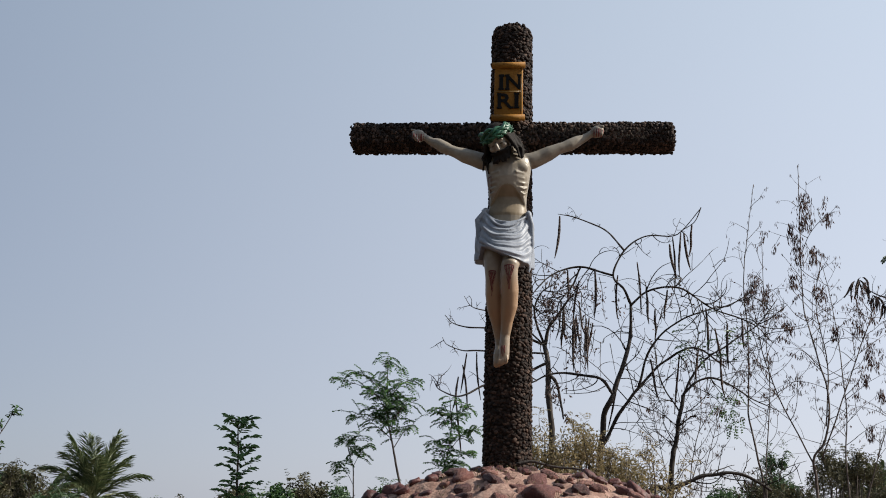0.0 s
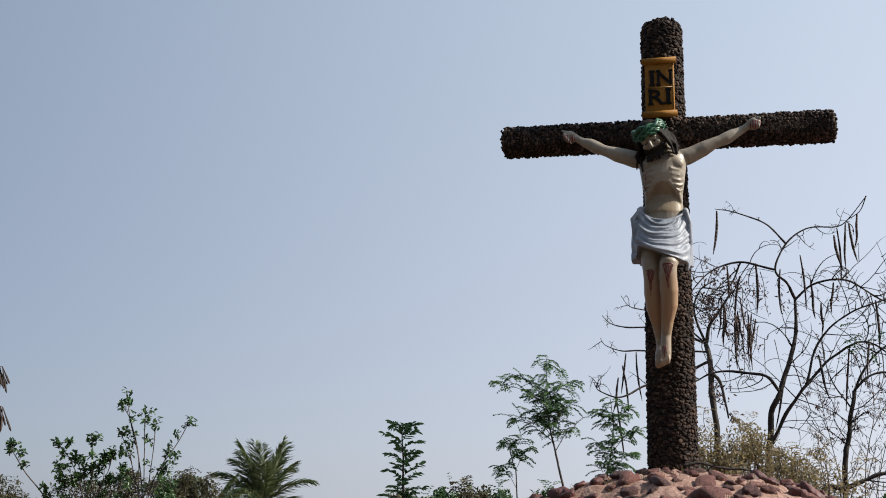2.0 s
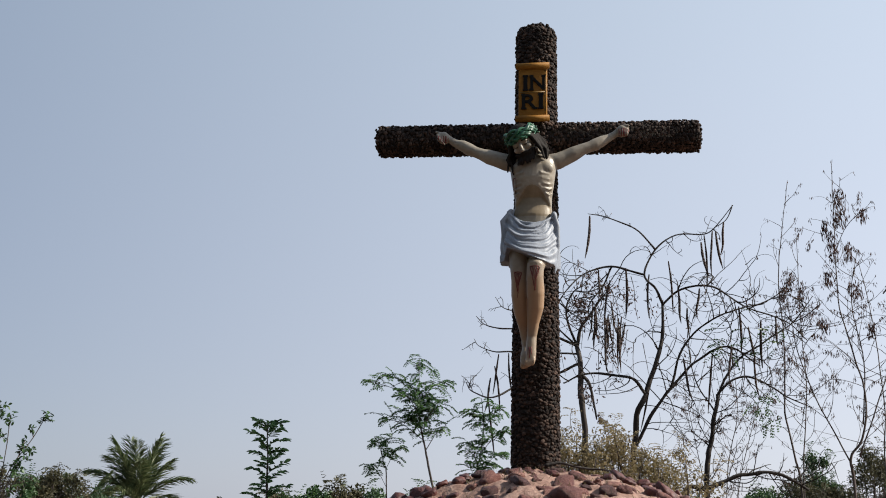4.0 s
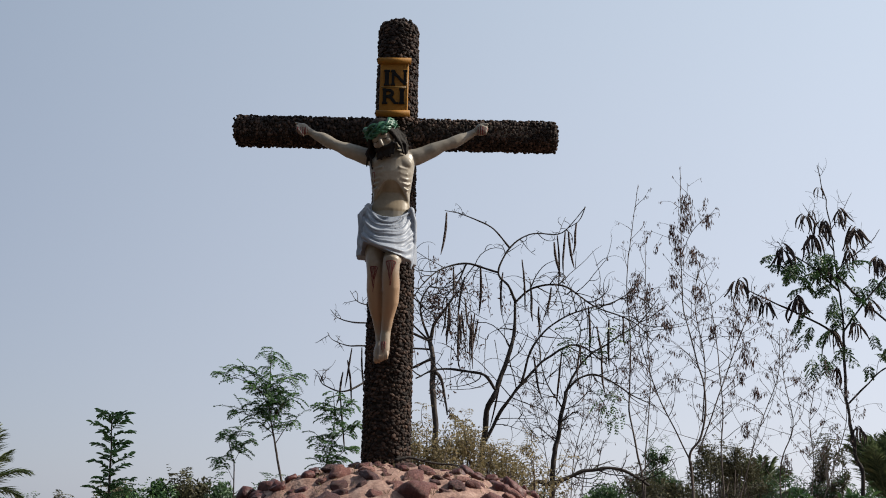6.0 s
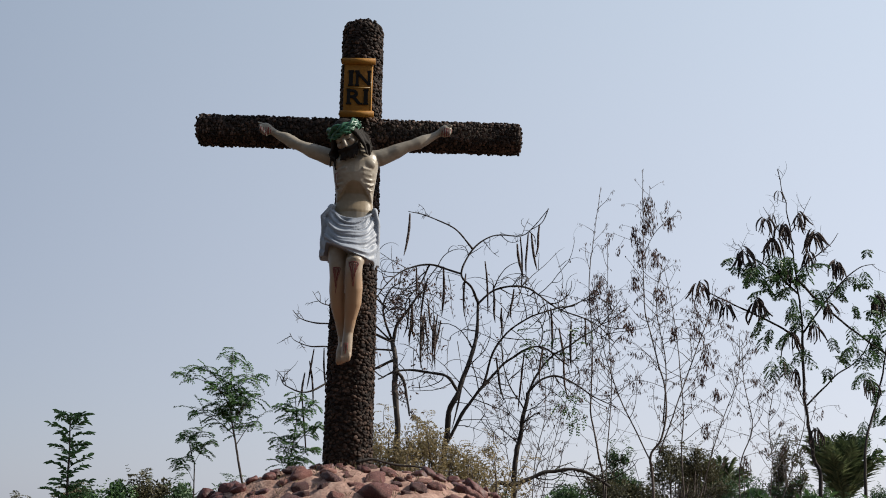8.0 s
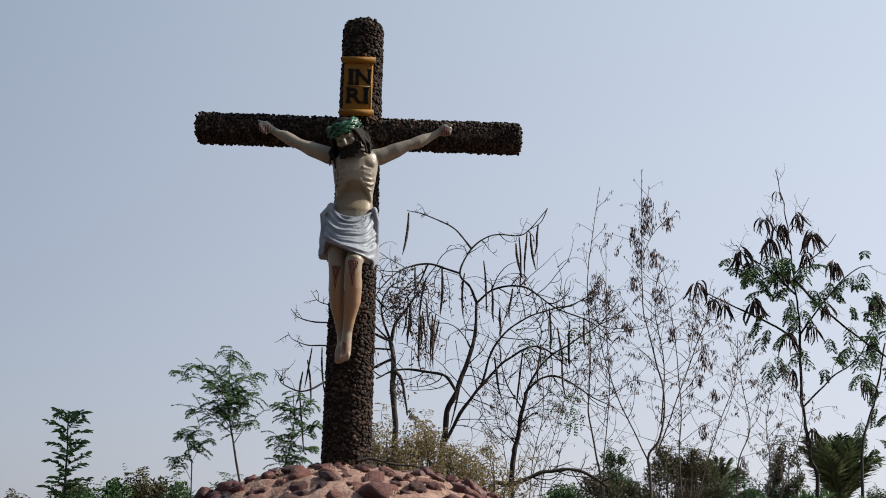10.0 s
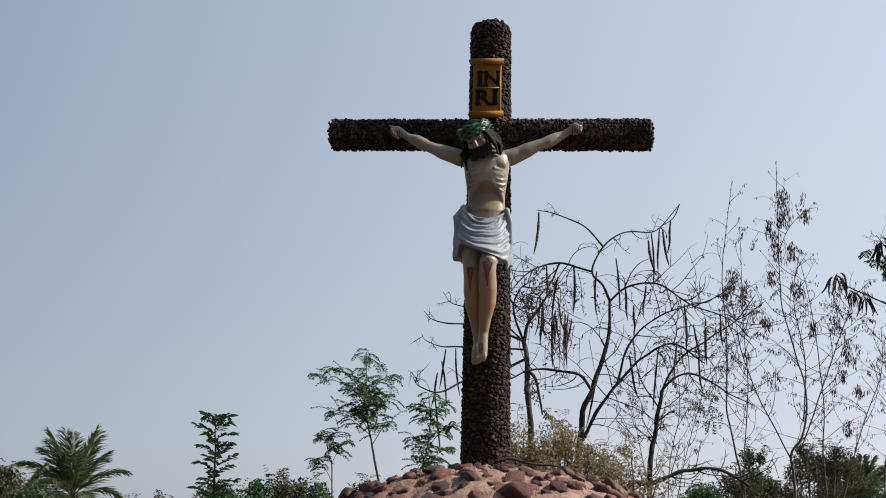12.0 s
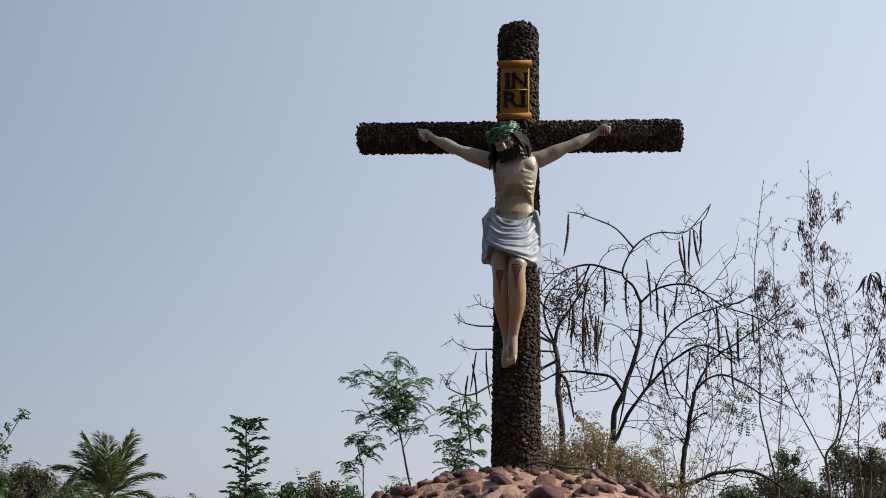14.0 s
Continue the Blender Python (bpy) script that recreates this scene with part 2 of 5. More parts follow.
def build_ground():
    radii = [0] + [0.6 * 1.19 ** k for k in range(52)]
    seg = 96
    v, f = [(0, 6, ground_height(0, 6))], []
    for r in radii[1:]:
        for k in range(seg):
            a = 2 * math.pi * k / seg
            x, y = r * math.cos(a), 6 + r * math.sin(a)
            v.append((x, y, ground_height(x, y) if r < 200 else 0))
    for k in range(seg):
        f.append((0, 1 + k, 1 + (k + 1) % seg))
    for i in range(len(radii) - 2):
        for k in range(seg):
            a, b = 1 + i * seg + k, 1 + i * seg + (k + 1) % seg
            f.append((a, a + seg, b + seg, b))
    tagged(new("ground", mesh_of("ground", v, f, M_SOIL)), "dry reddish earth ground with bare patches", "ground", kind="structure")


build_ground()

CROSS = (0.45, 8.55)
CROSS_TURN = -5.9
MOUND_TOP = 1.705
MOUND_AT = (0.56, 8.35)


def mound_height(x, y):
    dx, dy = x - MOUND_AT[0], y - MOUND_AT[1]
    r = math.hypot(dx, dy)
    h = MOUND_TOP - 0.25 * r * r / (1 + 0.03 * r * r)
    return h + 0.055 * noise.noise(Vector((x * 2.2, y * 2.2, 7))) + 0.026 * noise.noise(Vector((x * 7, y * 7, 1))) + 0.024 * noise.noise(Vector((x * 17, y * 17, 4))) + 0.011 * noise.noise(Vector((x * 34, y * 34, 9)))


def blob(seed, sx, sy, sz, sub=3, rough=0.16):
    """A worn, rounded stone of half-sizes sx, sy, sz."""
    bm = bmesh.new()
    bmesh.ops.create_icosphere(bm, subdivisions=sub, radius=1)
    o = Vector((seed * 3.7, seed * 1.3, seed * 7.1))
    for v in bm.verts:
        n = v.co.normalized()
        k = 1 + rough * 1.6 * noise.noise(n * 1.1 + o) + rough * 0.6 * noise.noise(n * 2.6 + o)
        # squarish shoulders
        q = Vector([math.copysign(abs(c) ** 0.80, c) for c in n])
        v.co = Vector((q.x * sx, q.y * sy, q.z * sz)) * k
    return bm


def build_mound():
    m = thing("stone_mound", (MOUND_AT[0], MOUND_AT[1], 0), "low domed mound of red boulders set in pinkish mortar", "mound")
    bm = bmesh.new()
    bmesh.ops.create_grid(bm, x_segments=190, y_segments=190, size=3.4)
    for v in bm.verts:
        x, y = v.co.x, v.co.y
        k = max(abs(x), abs(y)) / max(1e-6, math.hypot(x, y))
        x, y = x * k, y * k
        v.co = (x, y, max(mound_height(x + MOUND_AT[0], y + MOUND_AT[1]), -0.15) - 0.004)
    part("mortar", bm, M_MORTAR, m, "rough pinkish red mortar")
    random.seed(11)
    variants = []
    for i in range(10):
        bm = blob(i + 1, 1.0, rnd(0.66, 0.95), rnd(0.6, 0.85), 3, 0.24)
        me = bpy.data.meshes.new("boulder")
        bm.to_mesh(me)
        bm.free()
        me.materials.append(M_BOULDER)
        me.polygons.foreach_set("use_smooth", [True] * len(me.polygons))
        variants.append(me)
    placed = []
    for k in range(13000):
        a, r = rnd(0, 2 * math.pi), 2.75 * math.sqrt(rnd(0, 1))
        x, y = r * math.cos(a), r * math.sin(a)
        size = rnd(0.045, 0.092) * (0.8 if r < 0.7 else 1.0) if k < 1500 else rnd(0.025, 0.055)
        lx, ly = x + MOUND_AT[0] - CROSS[0], y + MOUND_AT[1] - CROSS[1]
        if abs(lx) < 0.17 + size * 0.4 and abs(ly) < 0.17 + size * 0.4:
            continue
        if any((x - q[0]) ** 2 + (y - q[1]) ** 2 < ((size + q[2]) * 0.93) ** 2 for q in placed):
            continue
        placed.append((x, y, size))
        if len(placed) >= 1150:
            break
    placed.sort(key=lambda q: q[1] + 0.6 * math.hypot(q[0], q[1]) - 3 * q[2])
    rest = []
    for count, (x, y, size) in enumerate(placed):
        wx, wy = x + MOUND_AT[0], y + MOUND_AT[1]
        e = 0.05
        n = Vector((mound_height(wx - e, wy) - mound_height(wx + e, wy), mound_height(wx, wy - e) - mound_height(wx, wy + e), 2 * e)).normalized()
        turn = n.to_track_quat("Z", "Y").to_matrix().to_4x4()
        h = mound_height(wx, wy)
        mm = Matrix.Translation((x, y, h + size * rnd(-0.30, 0.04))) @ turn @ pose(0, 0, 0, rnd(-16, 16), rnd(-16, 16), rnd(0, 360)) @ Matrix.Diagonal((size * rnd(1.0, 1.3), size, size * rnd(0.62, 0.92), 1))
        me = random.choice(variants)
        if count < 300:
            ob = under(new("boulder", me), m)
            ob.matrix_local = mm
        else:
            rest.append((me, mm))
    s = Soup()
    for me, mm in rest:
        off = len(s.v)
        s.v += [mm @ v.co for v in me.vertices]
        s.f += [tuple(i + off for i in f.vertices) for f in me.polygons]
    if rest:
        tagged(under(new("boulder_field", s.mesh("boulder_field", M_BOULDER)), m), kind="stuff")


build_mound()


# ---- cross ----
BEAM_Z, BEAM_HALF, BEAM_H, BEAM_D = 4.063, 1.145, 0.185, 0.20
POST_TOP = 4.916


def post_half(z):
    k = (z - 1.7) / (POST_TOP - 1.7)
    return 0.153 - 0.020 * k, 0.138 - 0.020 * k


def rounded(hw, hd, rad, n):
    """Points and outward normals spaced evenly round a rounded rectangle."""
    out = []
    sw, sh = 2 * (hw - rad), 2 * (hd - rad)
    arc = math.pi / 2 * rad
    total = 2 * sw + 2 * sh + 4 * arc
    corners = [(hw - rad, -(hd - rad), -90), (hw - rad, hd - rad, 0), (-(hw - rad), hd - rad, 90), (-(hw - rad), -(hd - rad), 180)]
    for i in range(n):
        s = total * i / n
        for k in range(4):
            cx, cy, a0 = corners[k]
            side = sh if k % 2 == 0 else sw
            if s < arc:
                a = radians(a0 + 90 * s / arc)
                out.append((cx + rad * math.cos(a), cy + rad * math.sin(a), math.cos(a), math.sin(a)))
                break
            s -= arc
            if s < side:
                a = radians(a0 + 90)
                nx, ny = math.cos(a), math.sin(a)
                out.append((cx + rad * nx - ny * s, cy + rad * ny + nx * s, nx, ny))
                break
            s -= side
    return out, total


def build_cross():
    c = thing("cross", (*CROSS, 0), "tall cross clad in dark brown pebbles on a stone mound", "cross", turn=CROSS_TURN)
    # cores
    bm = bmesh.new()
    rings = []
    for z, shrink in [(1.3, 1), (1.7, 1), (2.5, 1), (3.3, 1), (4.1, 1), (POST_TOP - 0.08, 1), (POST_TOP - 0.04, 0.92), (POST_TOP - 0.005, 0.74)]:
        hw, hd = post_half(z)
        pts, _ = rounded(hw * shrink, hd * shrink, 0.92 * hd * shrink, 32)
        rings.append([bm.verts.new((x, y, z)) for x, y, _, _ in pts])
    for a, b in zip(rings, rings[1:]):
        for i in range(32):
            bm.faces.new((a[i], a[(i + 1) % 32], b[(i + 1) % 32], b[i]))
    bm.faces.new(rings[-1])
    post = part("post", bm, M_CEMENT, c, "upright shaft of dark cement and pebbles")
    bm = bmesh.new()
    rings = []
    for x, shrink in [(-BEAM_HALF, 0.86), (-BEAM_HALF + 0.02, 1), (0, 1), (BEAM_HALF - 0.02, 1), (BEAM_HALF, 0.86)]:
        pts, _ = rounded(BEAM_D / 2 * shrink, BEAM_H / 2 * shrink, 0.066 * shrink, 32)
        rings.append([bm.verts.new((x, y, BEAM_Z + z - 0.010 * x)) for y, z, _, _ in pts])
    for a, b in zip(rings, rings[1:]):
        for i in range(32):
            bm.faces.new((a[i], a[(i + 1) % 32], b[(i + 1) % 32], b[i]))
    bm.faces.new(rings[-1]), bm.faces.new(rings[0])
    beam = part("crossbeam", bm, M_CEMENT, c, "crossbeam of dark cement and pebbles")
    # pebbles
    random.seed(21)
    shapes = []
    for i in range(9):
        bm = blob(i + 31, 1, rnd(0.68, 0.95), 0.55, 2, 0.24)
        bm.verts.ensure_lookup_table()
        me = bpy.data.meshes.new("pebble")
        bm.to_mesh(me)
        me.materials.append(M_PEBBLE_ONE)
        me.polygons.foreach_set("use_smooth", [True] * len(me.polygons))
        shapes.append((me, np.array([v.co for v in bm.verts]), [tuple(v.index for v in f.verts) for f in bm.faces]))
        bm.free()
    spots = []  # which, place, normal, along
    z = 1.68
    while z < POST_TOP - 0.01:
        hw, hd = post_half(z)
        over = max(0.0, (z - (POST_TOP - 0.08)) / 0.08)
        pts, total = rounded(hw * (1 - 0.28 * over ** 2), hd * (1 - 0.28 * over ** 2), 0.92 * hd * (1 - 0.28 * over ** 2), 720)
        n = int(total / 0.0245)
        for i in range(n):
            x, y, nx, ny = pts[int(720 * ((i + rnd(-0.3, 0.3) + 0.5 * (int(z * 1000) % 2)) / n)) % 720]
            zz = z + rnd(-0.009, 0.009)
            if abs(zz - BEAM_Z) < BEAM_H / 2 - 0.02 and ny > -0.5 and ny < 0.5:
                continue
            spots.append(("post", Vector((x, y, zz)), Vector((nx, ny, 0)), Vector((0, 0, 1))))
        z += 0.0195
    for i in range(-4, 5):
        for j in range(-4, 5):
            p = Vector((i * 0.032 + rnd(-0.008, 0.008), j * 0.032 + rnd(-0.008, 0.008), POST_TOP))
            if (p.x / 0.086) ** 2 + (p.y / 0.078) ** 2 < 1:
                spots.append(("post", p, Vector((p.x * 2, p.y * 2, 1)).normalized(), Vector((1, 0, 0))))
    x = -BEAM_HALF + 0.01
    while x < BEAM_HALF:
        pts, total = rounded(BEAM_D / 2, BEAM_H / 2, 0.066, 720)
        n = int(total / 0.0245)
        for i in range(n):
            y, zz, ny, nz = pts[int(720 * ((i + rnd(-0.3, 0.3)) / n)) % 720]
            xx = x + rnd(-0.01, 0.01)
            if abs(xx) < 0.12:
                continue
            spots.append(("beam", Vector((xx, y, BEAM_Z + zz - 0.010 * xx)), Vector((0, ny, nz)), Vector((1, 0, 0))))
        x += 0.0210
    for s in (-1, 1):
        for i in range(-3, 4):
            for j in range(-3, 4):
                p = Vector((s * BEAM_HALF, i * 0.031 + rnd(-0.008, 0.008), BEAM_Z + j * 0.031 + rnd(-0.008, 0.008)))
                if abs(p.y) < BEAM_D / 2 - 0.008 and abs(p.z - BEAM_Z) < BEAM_H / 2 - 0.008:
                    spots.append(("beam", p, Vector((s, p.y * 2, (p.z - BEAM_Z) * 2)).normalized(), Vector((0, 0, 1))))
                    spots[-1][1].z -= 0.010 * p.x
    joined = {"post": ([], [], 0), "beam": ([], [], 0)}
    singles = 0
    for which, p, n, along in spots:
        side = n.cross(along).normalized()
        al = side.cross(n).normalized()
        turn = Matrix((side, al, n)).transposed().to_4x4()
        s = rnd(0.0100, 0.0150)
        out = rnd(0.001, 0.011)
        m = Matrix.Translation(p + n * out) @ turn @ pose(0, 0, 0, rnd(-20, 20), rnd(-20, 20), rnd(-40, 40)) @ Matrix.Diagonal((s * rnd(1.0, 1.4), s, s * rnd(0.8, 1.25), 1))
        me, co, faces = random.choice(shapes)
        if which == "post" and n.y < -0.6 and p.z < 2.5 and singles < 300:
            ob = under(new("pebble", me), post)
            ob.matrix_local = m
            singles += 1
            continue
        vs, fs, count = joined[which]
        mm = np.array(m)
        vs.append(co @ mm[:3, :3].T + mm[:3, 3])
        fs += [tuple(i + count for i in f) for f in faces]
        joined[which] = (vs, fs, count + len(co))
    for which, owner in (("post", post), ("beam", beam)):
        vs, fs, _ = joined[which]
        ob = under(new("pebble_cladding", mesh_of("pebble_cladding", np.concatenate(vs).tolist(), fs, M_PEBBLE)), owner)
        tagged(ob, kind="stuff")
    return c


cross = build_cross()


def box(bm, x0, x1, y0, y1, z0, z1, bevel=0.0):
    r = bmesh.ops.create_cube(bm, size=1, matrix=Matrix.Translation(((x0 + x1) / 2, (y0 + y1) / 2, (z0 + z1) / 2)) @ Matrix.Diagonal((x1 - x0, y1 - y0, z1 - z0, 1)))
    if bevel:
        edges = list({e for v in r["verts"] for e in v.link_edges})
        bmesh.ops.bevel(bm, geom=edges, offset=bevel, segments=2, affect="EDGES", profile=0.6)


def build_title_board(c):
    """The ochre board with its two scrolled ends and the four black letters."""
    X0, X1, Z0, Z1, Y = -0.126, 0.097, 4.142, 4.574, -0.165
    bm = bmesh.new()
    box(bm, X0 + 0.012, X1 - 0.010, Y, -0.10, Z0 + 0.02, Z1 - 0.02, 0.006)
    board = part("title_board", bm, M_BOARD, c, "ochre yellow board with four black letters")
    for z in (Z0 + 0.018, Z1 - 0.018):
        bm = bmesh.new()
        bmesh.ops.create_cone(bm, cap_ends=True, segments=20, radius1=0.023, radius2=0.023, depth=X1 - X0 + 0.016, matrix=Matrix.Translation(((X0 + X1) / 2, Y - 0.004, z)) @ pose(0, 0, 0, 0, 90, 0))
        part("scroll", bm, M_BOARD, board)
    rule = [(X1 - 0.019, X1 - 0.014, Z0 + 0.05, Z1 - 0.05), (X0 + 0.022, X1 - 0.022, (Z0 + Z1) / 2 - 0.003, (Z0 + Z1) / 2 + 0.003)]
    for a, b, z0, z1 in rule:
        bm = bmesh.new()
        box(bm, a, b, Y - 0.004, Y + 0.002, z0, z1)
        part("rule", bm, M_NAVEL, board)
    for ch, cx, cz, w in (("I", -0.064, 4.428, 0.04), ("N", 0.022, 4.428, 0.102), ("R", -0.036, 4.288, 0.104), ("I", 0.046, 4.288, 0.04)):
        cu = bpy.data.curves.new("letter", "FONT")
        cu.body, cu.size, cu.extrude, cu.offset = ch, 0.155, 0.006, 0.0022
        cu.align_x, cu.align_y = "CENTER", "CENTER"
        tmp = new("letter_shape", cu)
        bpy.context.view_layer.update()
        me = bpy.data.meshes.new_from_object(tmp.evaluated_get(bpy.context.evaluated_depsgraph_get()))
        bpy.data.objects.remove(tmp)
        bm = bmesh.new()
        bm.from_mesh(me)
        xs = [v.co.x for v in bm.verts]
        ys = [v.co.y for v in bm.verts]
        kx = (w if ch != "I" else 0.028) / (max(xs) - min(xs))
        ky = 0.108 / (max(ys) - min(ys))
        mx, my = (max(xs) + min(xs)) / 2, (max(ys) + min(ys)) / 2
        for v in bm.verts:
            v.co = (cx + (v.co.x - mx) * kx, Y - 0.004 - v.co.z, cz + (v.co.y - my) * ky)
        feet = {"I": [(0, 0.020, -1), (0, 0.020, 1)], "N": [(-0.043, 0.016, -1), (-0.043, 0.015, 1), (0.043, 0.016, 1)], "R": [(-0.038, 0.019, -1), (-0.043, 0.014, 1), (0.044, 0.014, -1)]}[ch]
        for fx, half, sgn in feet:
            box(bm, cx + fx - half, cx + fx + half, Y - 0.0105, Y + 0.001, cz + sgn * 0.052 - 0.006, cz + sgn * 0.052 + 0.006)
        part("letter", bm, M_LETTER, board, "raised black letter", smooth=False)


build_title_board(cross)


# ---- statue ----
from mathutils.bvhtree import BVHTree


def loft(bm, rings, n=20):
    """Joins elliptical rings (centre, radius across, radius deep, axis) into a closed body."""
    loops = []
    for c, ra, rb, d in rings:
        d = Vector(d).normalized()
        s = Vector((0, 1, 0)).cross(d)
        if s.length < 0.2:
            s = Vector((0, 0, 1)).cross(d)
        s.normalize()
        u = d.cross(s)
        loops.append([bm.verts.new(Vector(c) + s * ra * math.cos(2 * math.pi * i / n) + u * rb * math.sin(2 * math.pi * i / n)) for i in range(n)])
    for a, b in zip(loops, loops[1:]):
        for i in range(n):
            bm.faces.new((a[i], a[(i + 1) % n], b[(i + 1) % n], b[i]))
    bm.faces.new(loops[-1]), bm.faces.new(list(reversed(loops[0])))


def limb_loft(bm, stations, n=16):
    """stations: (x, y, z, radius across, radius deep)."""
    rings = []
    for i, (x, y, z, a, b) in enumerate(stations):
        p, q = stations[max(i - 1, 0)], stations[min(i + 1, len(stations) - 1)]
        rings.append(((x, y, z), a, b, (q[0] - p[0], q[1] - p[1], q[2] - p[2])))
    loft(bm, rings, n)


def ball(bm, x, y, z, a, b, c, rx=0, ry=0, rz=0, sub=3):
    bmesh.ops.create_icosphere(bm, subdivisions=sub, radius=1, matrix=pose(x, y, z, rx, ry, rz) @ Matrix.Diagonal((a, b, c, 1)))


def fused(bm, voxel, rounds):
    """The bodies in bm melted into one skin."""
    me = bpy.data.meshes.new("tmp")
    bmesh.ops.recalc_face_normals(bm, faces=bm.faces)
    bm.to_mesh(me)
    bm.free()
    ob = new("tmp", me)
    r = ob.modifiers.new("r", "REMESH")
    r.mode, r.voxel_size = "VOXEL", voxel
    s = ob.modifiers.new("s", "SMOOTH")
    s.factor, s.iterations = 0.5, rounds
    bpy.context.view_layer.update()
    out = bpy.data.meshes.new_from_object(ob.evaluated_get(bpy.context.evaluated_depsgraph_get()))
    bpy.data.objects.remove(ob)
    return out


def build_statue():
    bm = bmesh.new()
    # torso, pelvis
    limb_loft(bm, [(-0.005, -0.25, 3.30, 0.145, 0.10), (-0.005, -0.255, 3.42, 0.138, 0.095), (0.0, -0.255, 3.48, 0.126, 0.074), (0.0, -0.255, 3.545, 0.128, 0.064), (0.0, -0.275, 3.625, 0.142, 0.102), (0.0, -0.285, 3.67, 0.148, 0.106), (0.0, -0.28, 3.74, 0.158, 0.108), (0.0, -0.265, 3.80, 0.155, 0.095), (0.0, -0.26, 3.85, 0.10, 0.07), (-0.01, -0.27, 3.90, 0.055, 0.055)], 28)
    for s in (-1, 1):
        ball(bm, s * 0.066, -0.345, 3.742, 0.078, 0.032, 0.052, 0, s * 14, 0)       # chest
        limb_loft(bm, [(0, -0.362, 3.624, 0.018, 0.018), (s * 0.04, -0.358, 3.614, 0.019, 0.018), (s * 0.074, -0.336, 3.580, 0.020, 0.018), (s * 0.100, -0.304, 3.530, 0.019, 0.018), (s * 0.112, -0.280, 3.48, 0.014, 0.014)], 10)  # rib arch
        for k in range(5):
            limb_loft(bm, [(s * (0.055 + 0.008 * k), -0.386 + 0.011 * k, 3.694 - 0.034 * k, 0.007, 0.007), (s * 0.108, -0.356 + 0.006 * k, 3.688 - 0.035 * k, 0.0075, 0.0075), (s * (0.142 - 0.003 * k), -0.305, 3.704 - 0.035 * k, 0.007, 0.007)], 8)
    ball(bm, 0.0, -0.296, 3.430, 0.104, 0.026, 0.085)
    # arms
    L = [(-0.12, -0.25, 3.80, 0.062, 0.062), (-0.19, -0.25, 3.80, 0.060, 0.060), (-0.25, -0.245, 3.815, 0.055, 0.054), (-0.31, -0.243, 3.835, 0.052, 0.052), (-0.37, -0.235, 3.862, 0.040, 0.042), (-0.41, -0.23, 3.880, 0.038, 0.040), (-0.45, -0.22, 3.902, 0.044, 0.043), (-0.50, -0.21, 3.935, 0.040, 0.038), (-0.55, -0.20, 3.970, 0.029, 0.027), (-0.59, -0.195, 3.998, 0.024, 0.022), (-0.61, -0.19, 4.01, 0.030, 0.020)]
    limb_loft(bm, [(x, y, z + 0.022 * min(1, max(0, (-x - 0.12) / 0.12)) * (1 if x > -0.55 else 0.4), a, b) for x, y, z, a, b in L])
    R = [(0.11, -0.25, 3.80, 0.062, 0.062), (0.17, -0.25, 3.805, 0.058, 0.058), (0.22, -0.245, 3.822, 0.054, 0.053), (0.28, -0.243, 3.850, 0.051, 0.051), (0.34, -0.238, 3.882, 0.040, 0.042), (0.385, -0.23, 3.900, 0.038, 0.040), (0.425, -0.222, 3.918, 0.043, 0.042), (0.47, -0.212, 3.945, 0.039, 0.037), (0.52, -0.20, 3.982, 0.028, 0.026), (0.56, -0.195, 4.008, 0.024, 0.022), (0.58, -0.19, 4.02, 0.030, 0.020)]
    limb_loft(bm, [(x, y, z + 0.016 * min(1, max(0, (x - 0.11) / 0.12)) * (1 if x < 0.5 else 0.4), a, b) for x, y, z, a, b in R])
    # palms and fingers
    ball(bm, -0.640, -0.20, 4.022, 0.050, 0.030, 0.044, 0, 35, 0)
    ball(bm, 0.612, -0.20, 4.035, 0.050, 0.030, 0.044, 0, -35, 0)
    for k in range(4):
        f = k - 1.5
        limb_loft(bm, [(-0.655 + 0.010 * f, -0.205, 4.020 - 0.016 * f, 0.009, 0.009), (-0.668 + 0.009 * f, -0.226, 4.020 - 0.016 * f, 0.009, 0.009), (-0.655 + 0.012 * f, -0.236, 3.992 - 0.012 * f, 0.008, 0.008), (-0.645 + 0.012 * f, -0.226, 3.975 - 0.010 * f, 0.007, 0.007)], 8)
        limb_loft(bm, [(0.62 + 0.012 * f, -0.205, 4.045 - 0.004 * f, 0.009, 0.009), (0.632 + 0.012 * f, -0.228, 4.045 - 0.006 * f, 0.009, 0.009), (0.625 + 0.012 * f, -0.236, 4.01 - 0.006 * f, 0.008, 0.008), (0.618 + 0.012 * f, -0.226, 3.992 - 0.005 * f, 0.007, 0.007)], 8)
    limb_loft(bm, [(-0.64, -0.19, 4.045, 0.011, 0.011), (-0.672, -0.20, 4.062, 0.010, 0.010), (-0.70, -0.205, 4.068, 0.008, 0.008)], 8)
    limb_loft(bm, [(0.60, -0.20, 4.06, 0.011, 0.011), (0.635, -0.215, 4.072, 0.010, 0.010), (0.66, -0.22, 4.066, 0.008, 0.008)], 8)
